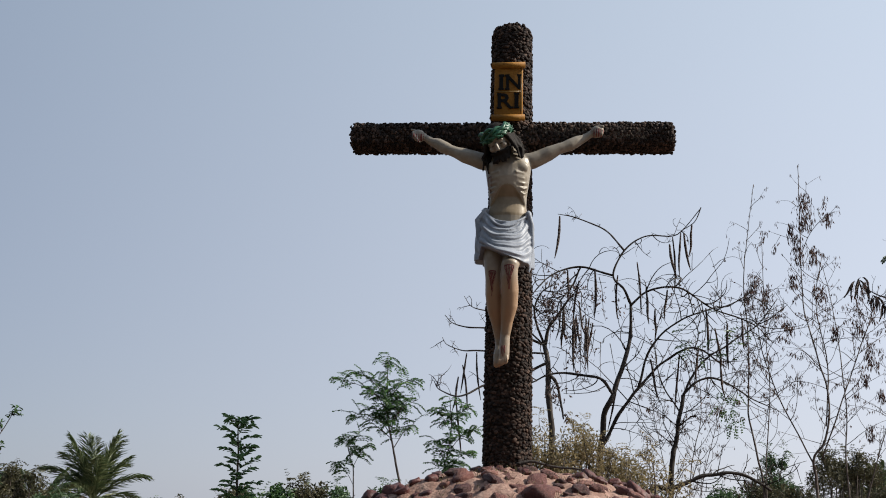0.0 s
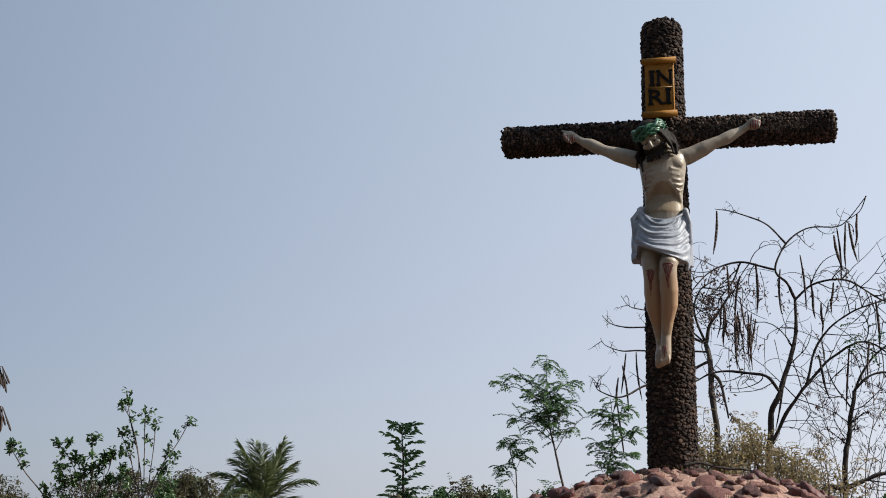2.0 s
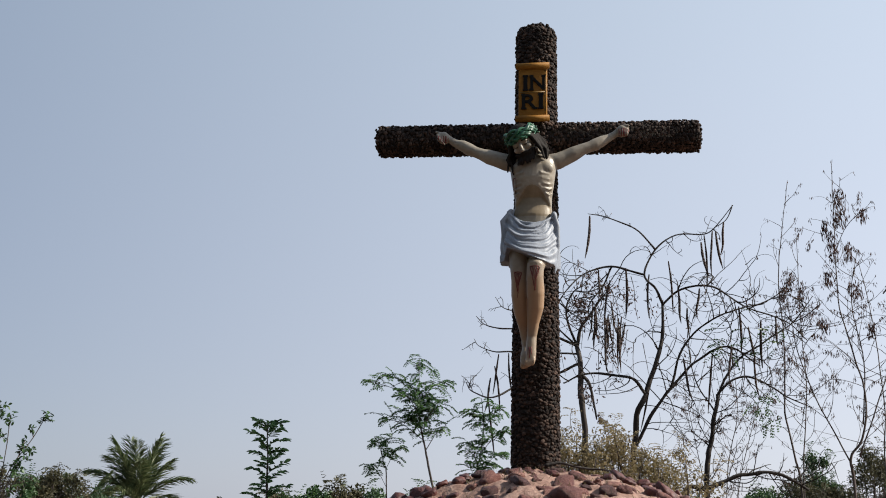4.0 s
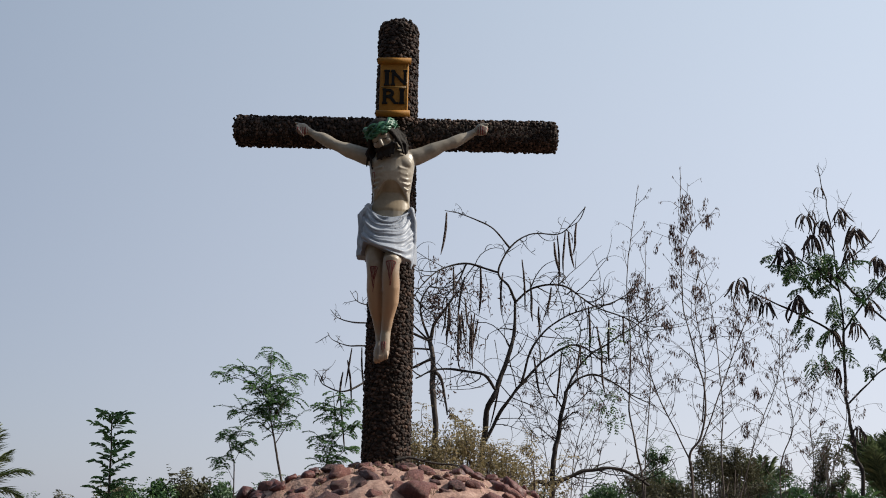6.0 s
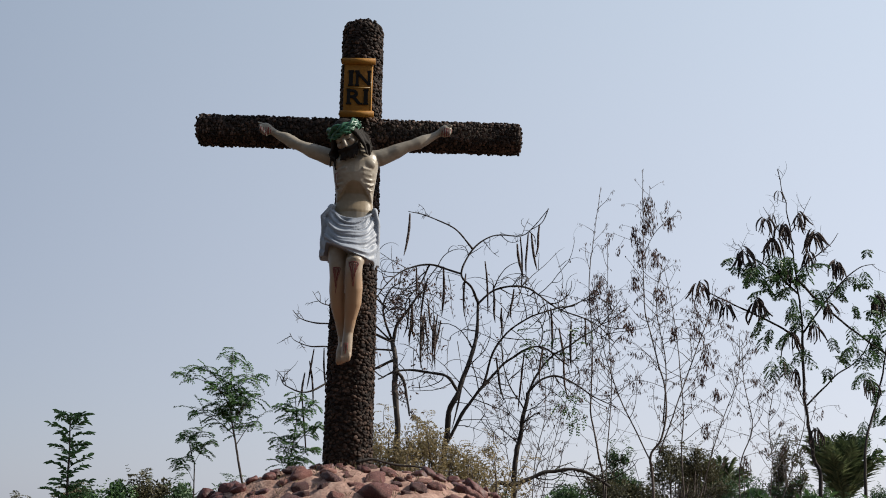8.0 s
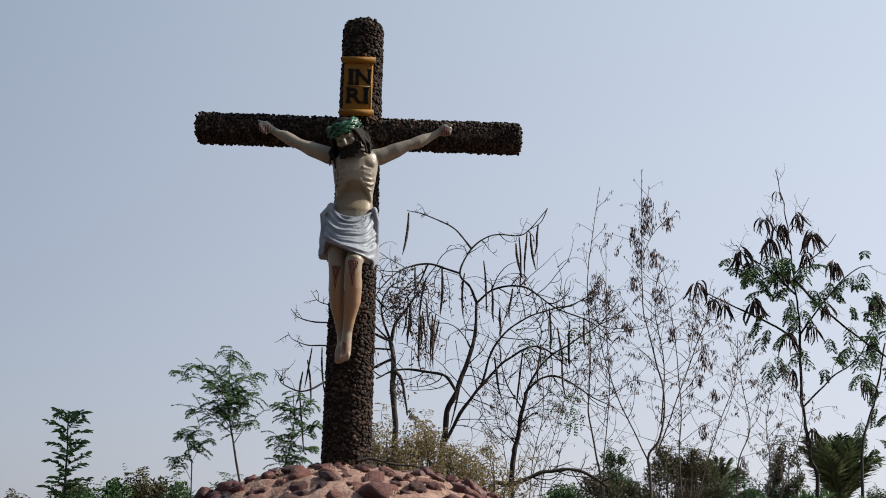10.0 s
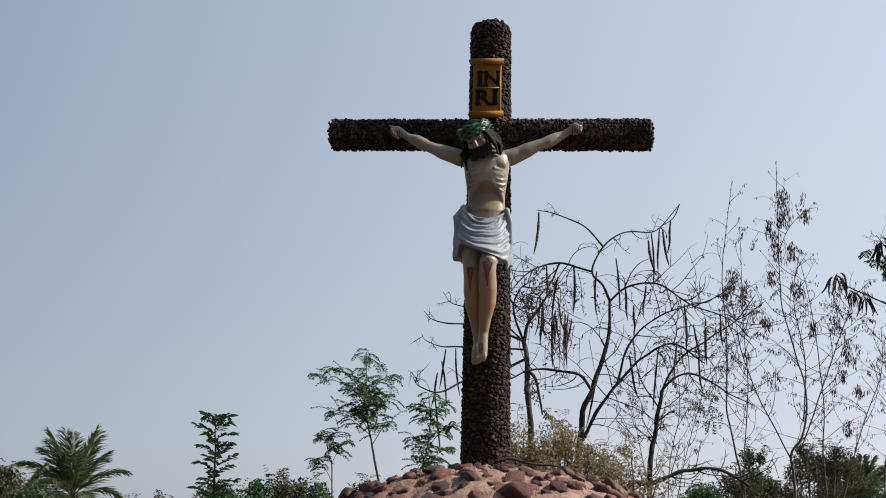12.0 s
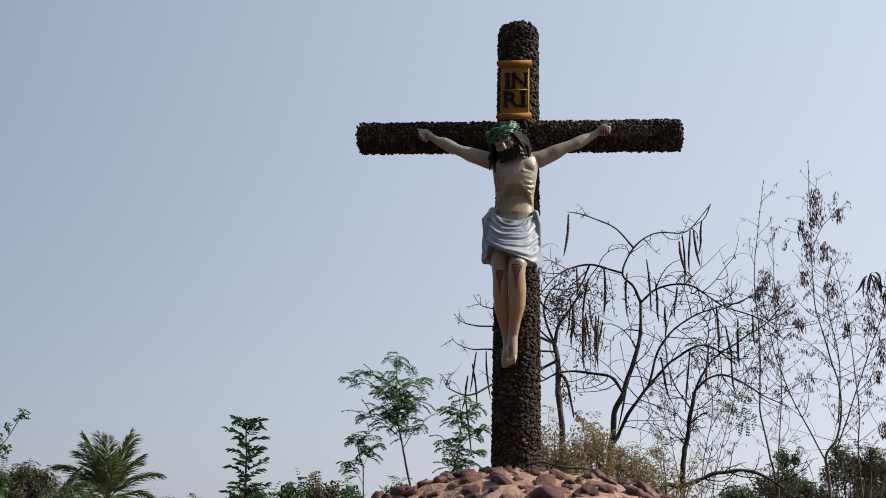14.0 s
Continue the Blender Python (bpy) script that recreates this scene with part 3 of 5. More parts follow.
    # legs: thighs forward to the knees, shins back to the crossed feet
    limb_loft(bm, [(-0.075, -0.240, 3.340, 0.088, 0.095), (-0.085, -0.300, 3.220, 0.082, 0.088), (-0.090, -0.360, 3.090, 0.066, 0.071), (-0.084, -0.383, 3.000, 0.058, 0.057), (-0.081, -0.378, 2.940, 0.056, 0.054), (-0.083, -0.348, 2.850, 0.056, 0.064), (-0.075, -0.313, 2.758, 0.053, 0.064), (-0.058, -0.273, 2.658, 0.040, 0.044), (-0.046, -0.243, 2.568, 0.033, 0.034), (-0.041, -0.243, 2.508, 0.033, 0.034), (-0.049, -0.285, 2.448, 0.034, 0.028), (-0.049, -0.300, 2.408, 0.033, 0.017)], 20)
    limb_loft(bm, [(0.075, -0.240, 3.340, 0.088, 0.095), (0.060, -0.300, 3.220, 0.080, 0.082), (0.046, -0.372, 3.090, 0.066, 0.071), (0.028, -0.453, 3.020, 0.058, 0.057), (0.026, -0.448, 2.950, 0.056, 0.054), (0.030, -0.418, 2.860, 0.057, 0.064), (0.025, -0.378, 2.768, 0.055, 0.064), (0.008, -0.343, 2.668, 0.040, 0.044), (-0.004, -0.318, 2.578, 0.033, 0.034), (-0.007, -0.323, 2.523, 0.034, 0.034), (-0.008, -0.335, 2.458, 0.035, 0.028), (-0.010, -0.345, 2.413, 0.034, 0.018)], 20)
    for fx, fy, fz in ((-0.047, -0.306, 2.403), (-0.014, -0.352, 2.408)):
        for k in range(5):
            ball(bm, fx + (k - 2) * 0.0135, fy - 0.004, fz - 0.016 + 0.006 * abs(k - 1), 0.0070, 0.013, 0.030, sub=2)
    # head, face
    tilt = pose(-0.060, -0.356, 3.914, 25, -18, -18)

    def on_head(x, y, z, a, b, c, sub=3):
        bmesh.ops.create_icosphere(bm, subdivisions=sub, radius=1, matrix=tilt @ Matrix.Translation((x, y, z)) @ Matrix.Diagonal((a, b, c, 1)))
    on_head(0, 0, 0.02, 0.082, 0.098, 0.105)
    on_head(0, -0.045, -0.06, 0.058, 0.055, 0.065)
    on_head(0, -0.105, -0.025, 0.013, 0.022, 0.032)
    on_head(0, -0.118, -0.043, 0.016, 0.014, 0.011)
    for s in (-1, 1):
        on_head(s * 0.033, -0.088, 0.012, 0.026, 0.013, 0.008)
        on_head(s * 0.042, -0.078, -0.03, 0.024, 0.020, 0.022)
        on_head(s * 0.032, -0.086, -0.006, 0.016, 0.011, 0.009)
    limb_loft(bm, [(-0.005, -0.26, 3.82, 0.055, 0.055), (-0.03, -0.28, 3.87, 0.052, 0.052), (-0.06, -0.30, 3.92, 0.054, 0.054)])
    body = fused(bm, 0.0060, 2)
    # hair, beard
    bm = bmesh.new()

    def strand(points, r0, r1):
        n = len(points)
        limb_loft(bm, [(*p, r0 + (r1 - r0) * i / (n - 1), r0 + (r1 - r0) * i / (n - 1)) for i, p in enumerate(points)], 8)

    def head_at(x, y, z):
        return tuple(tilt @ Vector((x, y, z)))
    random.seed(5)
    bmesh.ops.create_icosphere(bm, subdivisions=3, radius=1, matrix=tilt @ Matrix.Translation((0, 0.014, 0.042)) @ Matrix.Diagonal((0.093, 0.104, 0.098, 1)))
    for s in (-1, 1):
        for k in range(11):
            y = -0.055 + 0.013 * k
            top = head_at(s * 0.070, y, 0.05)
            mid = head_at(s * (0.098 + rnd(-0.006, 0.012)), y - 0.004, -0.03)
            end = Vector(mid) + Vector((s * rnd(0.0, 0.035) + (0.03 if s > 0 else 0.015), rnd(-0.035, 0.01), rnd(-0.10, -0.065)))
            tip = end + Vector((s * rnd(-0.01, 0.012), rnd(-0.01, 0.012), rnd(-0.065, -0.03)))
            strand([top, mid, tuple((Vector(mid) + end) / 2 + rvec(0.007)), tuple(end), tuple(tip)], rnd(0.013, 0.022), 0.006)
    for k in range(13):
        a = radians(-75 + 150 * k / 12)
        p = head_at(0.058 * math.sin(a), -0.055 - 0.040 * math.cos(a), -0.085)
        q = Vector(p) + Vector((rnd(-0.01, 0.012), rnd(-0.012, 0.006), rnd(-0.068, -0.04)))
        strand([head_at(0.066 * math.sin(a), -0.05 - 0.045 * math.cos(a), -0.048 - 0.012 * math.cos(a)), p, tuple(q)], 0.017, 0.007)
    strand([head_at(-0.035, -0.093, -0.066), head_at(0, -0.112, -0.058), head_at(0.035, -0.093, -0.066)], 0.010, 0.010)
    for s in (-1, 1):
        strand([head_at(s * 0.014, -0.104, 0.020), head_at(s * 0.034, -0.101, 0.025), head_at(s * 0.056, -0.084, 0.016)], 0.0055, 0.004)
        strand([head_at(s * 0.018, -0.097, -0.008), head_at(s * 0.033, -0.099, -0.013), head_at(s * 0.050, -0.088, -0.008)], 0.0042, 0.0035)
    hair = fused(bm, 0.005, 1)
    # crown of thorns
    bm = bmesh.new()
    for k in range(7):
        pts = []
        ph = k * 1.9
        for i in range(41):
            a = 2 * math.pi * i / 40
            rr = 1.0 + 0.09 * math.sin(5 * a + ph)
            p = tilt @ Vector((0.098 * rr * math.cos(a), 0.015 + 0.112 * rr * math.sin(a), 0.064 + 0.016 * math.sin(4 * a + ph * 1.3) + 0.008 * (k - 3)))
            pts.append((*p, 0.0115, 0.0115))
        limb_loft(bm, pts, 8)
    for k in range(46):
        a = rnd(0, 2 * math.pi)
        p = tilt @ Vector((0.103 * math.cos(a), 0.015 + 0.118 * math.sin(a), 0.052 + rnd(-0.03, 0.035)))
        d = (tilt.to_3x3() @ Vector((math.cos(a), math.sin(a), rnd(-0.5, 0.8)))).normalized() * rnd(0.016, 0.03)
        limb_loft(bm, [(*p, 0.007, 0.007), (*(p + d), 0.0015, 0.0015)], 6)
    crown = bpy.data.meshes.new("tmp_crown")
    bmesh.ops.recalc_face_normals(bm, faces=bm.faces)
    bm.to_mesh(crown)
    bm.free()
    # loincloth: a draped front gathered at the hips, its hem falling aslant, over plain side panels
    bm = bmesh.new()
    n, rows = 280, 100
    grid = []
    for j in range(rows):
        k = j / (rows - 1)
        ring = []
        for i in range(n):
            a = 2 * math.pi * i / n
            cx, sy = math.cos(a), math.sin(a)
            front = max(0.0, -sy)
            u = 0.5 + 0.5 * cx
            if cx < -0.80 or sy > 0.25:
                hem = 3.085
            elif cx > 0.86:
                hem = 3.035
            else:
                hem = 3.168 - 0.125 * (cx + 0.8) / 1.66 - 0.018 * math.sin(math.pi * (cx + 0.8) / 1.66)
            top = 3.450 - 0.112 * front ** 1.6 - 0.030 * max(0, cx)
            z = top + (hem - top) * k
            ra = 0.150 + 0.042 * k + 0.016 * math.sin(math.pi * k)
            rb = 0.118 + 0.052 * k * (1 + 0.5 * front)
            # swags hang between the hips, bunched towards the right one, their lowest points shifting right
            w = noise.noise(Vector((cx * 1.3, k * 1.6, 3)))
            sag = 4 * u * (1 - u) * (0.75 + 0.5 * u)
            g = max(0.0, k + 0.30 - 0.42 * sag * (1 - 0.55 * k)) ** (0.95 - 0.35 * u)
            ph = 4.4 * g + 0.5 * w
            saw = ph - math.floor(ph)
            ridge = math.sin(math.pi * saw ** 0.62)
            depth = (1.0, 0.55, 0.85, 0.45, 0.95, 0.6, 0.8)[math.floor(ph) % 7] * (0.8 + 0.7 * noise.noise(Vector((cx * 1.8, math.floor(ph) * 1.7, 2))))
            fold = 0.034 * depth * (ridge - 0.45) * min(1, front * 1.5) * min(1, 5 * (1 - k) + 0.35)
            fine = 0.004 * math.sin(2 * math.pi * ph * 2.3 + 3 * cx) * front * (0.4 + u)
            side = 0.011 * math.sin(13 * a + 2.0 * k) * (1 - front) * (0.4 + k)
            out = fold + fine + side
            ring.append(bm.verts.new((-0.020 + (ra + out) * cx, -0.265 - 0.050 * k * front + (rb + out) * sy, z)))
        grid.append(ring)
    for a, b in zip(grid, grid[1:]):
        for i in range(n):
            bm.faces.new((a[i], a[(i + 1) % n], b[(i + 1) % n], b[i]))
    bm.faces.new(grid[-1]), bm.faces.new(grid[0])
    # rolled waist band, hip knots and hanging tails
    band = []
    for i in range(33):
        a = math.pi + math.pi * i / 32
        band.append((-0.015 + 0.158 * math.cos(a), -0.262 + 0.120 * math.sin(a), 3.452 - 0.112 * math.sin(math.pi * i / 32) ** 1.6 - 0.030 * max(0, math.cos(a)), 0.009, 0.008))
    limb_loft(bm, band, 10)
    for k in range(5):
        limb_loft(bm, [(-0.160 + 0.004 * k, -0.25 - 0.014 * k, 3.450, 0.015, 0.015), (-0.188 - 0.004 * k, -0.255 - 0.016 * k, 3.37, 0.019, 0.016), (-0.206 + 0.004 * k, -0.255 - 0.018 * k, 3.24, 0.018, 0.015), (-0.212 + 0.012 * k, -0.25 - 0.020 * k, 3.082 + 0.004 * k, 0.012, 0.010)], 8)
    ball(bm, -0.150, -0.285, 3.438, 0.026, 0.030, 0.028)
    ball(bm, 0.142, -0.300, 3.405, 0.024, 0.028, 0.034)
    for k in range(5):
        limb_loft(bm, [(0.145, -0.315 + 0.014 * k, 3.415, 0.014, 0.014), (0.166, -0.315 + 0.019 * k, 3.33, 0.018, 0.014), (0.170 - 0.004 * k, -0.325 + 0.020 * k, 3.20, 0.017, 0.013), (0.146 + 0.006 * k, -0.33 + 0.020 * k, 3.000 + 0.020 * k, 0.010, 0.009)], 8)
    cloth = fused(bm, 0.005, 1)

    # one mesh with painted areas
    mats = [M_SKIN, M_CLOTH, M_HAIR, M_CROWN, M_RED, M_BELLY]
    me = bpy.data.meshes.new("statue")
    for m in mats:
        me.materials.append(m)
    V, F, I = [], [], []
    for src, idx in ((body, 0), (cloth, 1), (hair, 2), (crown, 3)):
        off = len(V)
        V += [tuple(v.co) for v in src.vertices]
        for f in src.polygons:
            F.append(tuple(i + off for i in f.vertices))
            k = idx
            if idx == 0:
                x, y, z = f.center
                if y < -0.205 and (abs(x + 0.65) < 0.045 and 3.96 < z < 4.03 or abs(x - 0.625) < 0.045 and 3.98 < z < 4.045) and abs((x * 62) % 1 - 0.5) < 0.24:
                    k = 4
                # belly below the rib arch: darker and yellower than the rest of the body
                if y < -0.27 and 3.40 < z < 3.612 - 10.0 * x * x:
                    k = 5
            I.append(k)
    tree = BVHTree.FromPolygons([v.co for v in body.vertices], [tuple(f.vertices) for f in body.polygons])
    runs = Soup()

    def run(pts, r):
        path = []
        for x, z in pts:
            hit = tree.ray_cast(Vector((x, -1.0, z)), Vector((0, 1, 0)))[0]
            if hit:
                path.append(hit + Vector((0, -0.0006, 0)))
        if len(path) > 2:
            runs.tube(path, r, r * 0.55, 5)
    random.seed(6)
    for kx, kz, w in ((-0.088, 2.985, 0.024), (0.028, 3.01, 0.032)):
        for lane in range(6):
            lx = kx - w + 2 * w * lane / 5
            stop = (0.07, 0.12, 0.17, 0.15, 0.10, 0.06)[lane] * rnd(0.8, 1.1)
            run([(lx + (kx - lx) * 0.55 * (k / 9) + 0.002 * math.sin(k * 1.7 + lane), kz - stop * k / 9) for k in range(10)], 0.0034)
        run([(kx - w + 2 * w * k / 7, kz + 0.002 + 0.004 * math.sin(math.pi * k / 7)) for k in range(8)], 0.004)
    for k in range(3):
        run([(-0.026 + 0.011 * k, 2.503 - (0.014, 0.018, 0.012)[k] * i) for i in range(5)], 0.004)
    for a, b in (((-0.130, 3.665), (-0.130, 3.605)), ((-0.112, 3.668), (-0.112, 3.600)), ((-0.132, 3.665), (-0.110, 3.668)), ((-0.121, 3.60), (-0.119, 3.565))):
        run([(a[0] + (b[0] - a[0]) * k / 5, a[1] + (b[1] - a[1]) * k / 5) for k in range(6)], 0.003)
    off = len(V)
    V += [tuple(v) for v in runs.v]
    F += [tuple(i + off for i in f) for f in runs.f]
    I += [4] * len(runs.f)
    me.from_pydata(V, [], F)
    me.polygons.foreach_set("material_index", I)
    me.polygons.foreach_set("use_smooth", [True] * len(F))
    me.update()
    ob = tagged(new("statue", me), "painted cream statue in pale blue loincloth fixed to cross", "statue")
    ob.matrix_world = pose(*CROSS, 0, 0, 0, CROSS_TURN)


build_statue()


# ---- plants ----
def limb(soup, points, r0, r1, sides=6, n=7, knobs=0.25):
    path = smooth_path(points, n)
    wob = max(r0, 0.008)
    path = [p + Vector((noise.noise(p * 5), noise.noise(p * 5 + Vector((9, 0, 0))), noise.noise(p * 5 + Vector((0, 9, 0))))) * wob * 0.75 * min(1, i) for i, p in enumerate(path)]
    soup.tube(path, r0, r1, sides, knobs)
    return path


def twig(soup, start, direction, length, r, curl=0.5, gravity=-0.2, steps=8, sides=4):
    """A twig that curls about one axis; returns its path."""
    p, d = start.copy(), direction.normalized()
    axis = rvec()
    axis = (axis - d * axis.dot(d)).normalized()
    path = [p.copy()]
    for i in range(steps):
        d = Matrix.Rotation(curl * (0.5 + i / steps) / steps, 3, axis) @ d
        d = (d + Vector((0, 0, gravity / steps)) + rvec(0.085)).normalized()
        p = p + d * (length / steps)
        path.append(p.copy())
    soup.tube(path, r, r * 0.4, sides)
    return path


def twigs(soup, path, count, length, r, curl=0.7, gravity=-0.1, depth=1, out=None, start=0.15, flat=0.6, fork=(1, 3)):
    """Twigs set along a path, and smaller ones on them."""
    for _ in range(count):
        i = int(rnd(start, 0.98) * (len(path) - 1))
        d = (path[min(i + 1, len(path) - 1)] - path[max(i - 1, 0)]).normalized()
        s = rvec()
        s.y *= flat
        s = (s - d * s.dot(d)).normalized()
        q = twig(soup, path[i], d * rnd(0.2, 0.9) + s, length * rnd(0.45, 1.25), r * rnd(0.7, 1.1), curl * rnd(0.3, 1.4), gravity)
        if out is not None:
            out.append(q)
        if depth > 1:
            twigs(soup, q, random.randint(*fork), length * 0.5, r * 0.65, curl, gravity, depth - 1, out, 0.2, flat, fork)


def pinnate(soup, start, direction, length, pairs, leaf, width, droop=0.5, stalk=None):
    """A feather leaf: leaflets in pairs along a drooping stalk."""
    p, d = start.copy(), direction.normalized()
    path = [p.copy()]
    for i in range(pairs):
        d = (d + Vector((0, 0, -droop / pairs))).normalized()
        p = p + d * (length / pairs)
        path.append(p.copy())
        s = d.cross(Vector((0, 0, 1)))
        s = s.normalized() if s.length > 1e-3 else Vector((1, 0, 0))
        k = math.sin(math.pi * (0.15 + 0.8 * i / pairs)) ** 0.6
        for sg in (-1, 1):
            soup.leaf(p, s * sg + d * rnd(0.3, 0.6) + Vector((0, 0, rnd(-0.35, 0.1))), Vector((rnd(-0.9, 0.9), rnd(-0.9, 0.9), 1)), leaf * k * rnd(0.8, 1.15), width * rnd(0.8, 1.2))
    if stalk is not None:
        stalk.tube(path, 0.0022, 0.001, 3)


def feathery(soup, start, direction, length, pinnae, leaf, width, stalk, droop=0.6):
    """A twice-divided leaf: feather leaves in pairs along one stalk."""
    p, d = start.copy(), direction.normalized()
    path = [p.copy()]
    for i in range(pinnae):
        d = (d + Vector((0, 0, -droop / pinnae)) + rvec(0.05)).normalized()
        p = p + d * (length / pinnae)
        path.append(p.copy())
        s = d.cross(Vector((0, 0, 1)))
        s = s.normalized() if s.length > 1e-3 else Vector((1, 0, 0))
        for sg in (-1, 1):
            pinnate(soup, p, s * sg + d * 0.7 + Vector((0, 0, rnd(-0.3, 0.15))), length * rnd(0.38, 0.55), 8, leaf, width, 0.6)
    stalk.tube(path, 0.003, 0.0012, 3)


def clump(soup, at, size, count, leaf, width, hang=1.0):
    """A hanging tassel of withered leaves or short pods."""
    for _ in range(count):
        p = at + Vector((random.gauss(0, size * 0.36), random.gauss(0, size * 0.36), rnd(-size * 1.3, size * 0.7)))
        d = Vector((random.gauss(0, 0.20), random.gauss(0, 0.20), -hang))
        soup.leaf(p, d, rvec(), leaf * rnd(0.6, 1.2), width * rnd(0.7, 1.2), 0.4)


def flat_pod_mesh(seed):
    """A flat, blunt pod curving out and down from its stalk."""
    random.seed(seed)
    s = Soup()
    path = smooth_path([(0, 0, 0), (0.022, 0, -0.012), (rnd(0.045, 0.06), 0, -0.075), (rnd(0.05, 0.08), 0, -0.15), (rnd(0.045, 0.10), 0, -0.215)], 3)
    n = len(path) - 1
    wide = [0.0035 if i < 3 else 0.0125 * math.sin(math.pi * min(0.82, 0.22 + 0.75 * (i - 3) / (n - 3))) for i in range(n + 1)]
    for i in range(n):
        s.tube([path[i], path[i + 1]], wide[i], wide[i + 1], 6)
    s.v = [Vector((v.x, v.y * 0.4, v.z)) for v in s.v]
    return s.mesh("flat_pod", M_POD)


FLAT_PODS = [flat_pod_mesh(70 + i) for i in range(5)]


def pod_mesh(seed, length, r):
    random.seed(seed)
    s = Soup()
    path = smooth_path([(0, 0, 0), (rnd(-0.008, 0.008), rnd(-0.01, 0.01), -length * 0.35), (rnd(-0.015, 0.015), 0, -length * 0.7), (rnd(-0.03, 0.03), rnd(-0.02, 0.02), -length)], 4)
    n = len(path)
    base = []
    for i in range(n):
        base.append(r * (0.22 + 0.78 * math.sin(math.pi * min(1, 0.12 + 0.86 * i / (n - 1))) ** 0.9) * (1 + 0.12 * math.sin(i * 2.1)))
    for i in range(n - 1):
        s.tube([path[i], path[i + 1]], base[i], base[i + 1], 6)
    return s.mesh("seed_pod", M_POD)


PODS = [pod_mesh(50 + i, l, r) for i, (l, r) in enumerate([(0.34, 0.013), (0.29, 0.012), (0.40, 0.012), (0.24, 0.014), (0.32, 0.015)])]


def hang_pods(tree, places, base):
    for x, y, z in places:
        ob = under(new("seed_pod", random.choice(PODS)), tree, "long dark brown dry seed pod")
        ob.matrix_local = pose(x - base[0], y - base[1], z - base[2], rnd(-9, 9), rnd(-9, 9), rnd(0, 360)) @ Matrix.Diagonal((0.85, 0.85, rnd(0.95, 1.5), 1))


def finish(name, base, label, category, trunk, m_trunk, leaves=(), group=""):
    """A plant as one thing: its woody part and its leaf parts, moved to its foot."""
    t = thing(name, base, label, category, group)
    o = Vector(base)
    trunk.v = [Vector(v) - o for v in trunk.v]
    under(new("trunk", trunk.mesh("trunk", m_trunk)), t)
    for part_name, soup, m in leaves:
        if soup.v:
            soup.v = [Vector(v) - o for v in soup.v]
            under(new(part_name, soup.mesh(part_name, m, False)), t)
    return t


def down_to(points, x, y):
    """The points with a foot on the ground before them."""
    return [(x, y, ground_height(x, y) - 0.05)] + list(points)


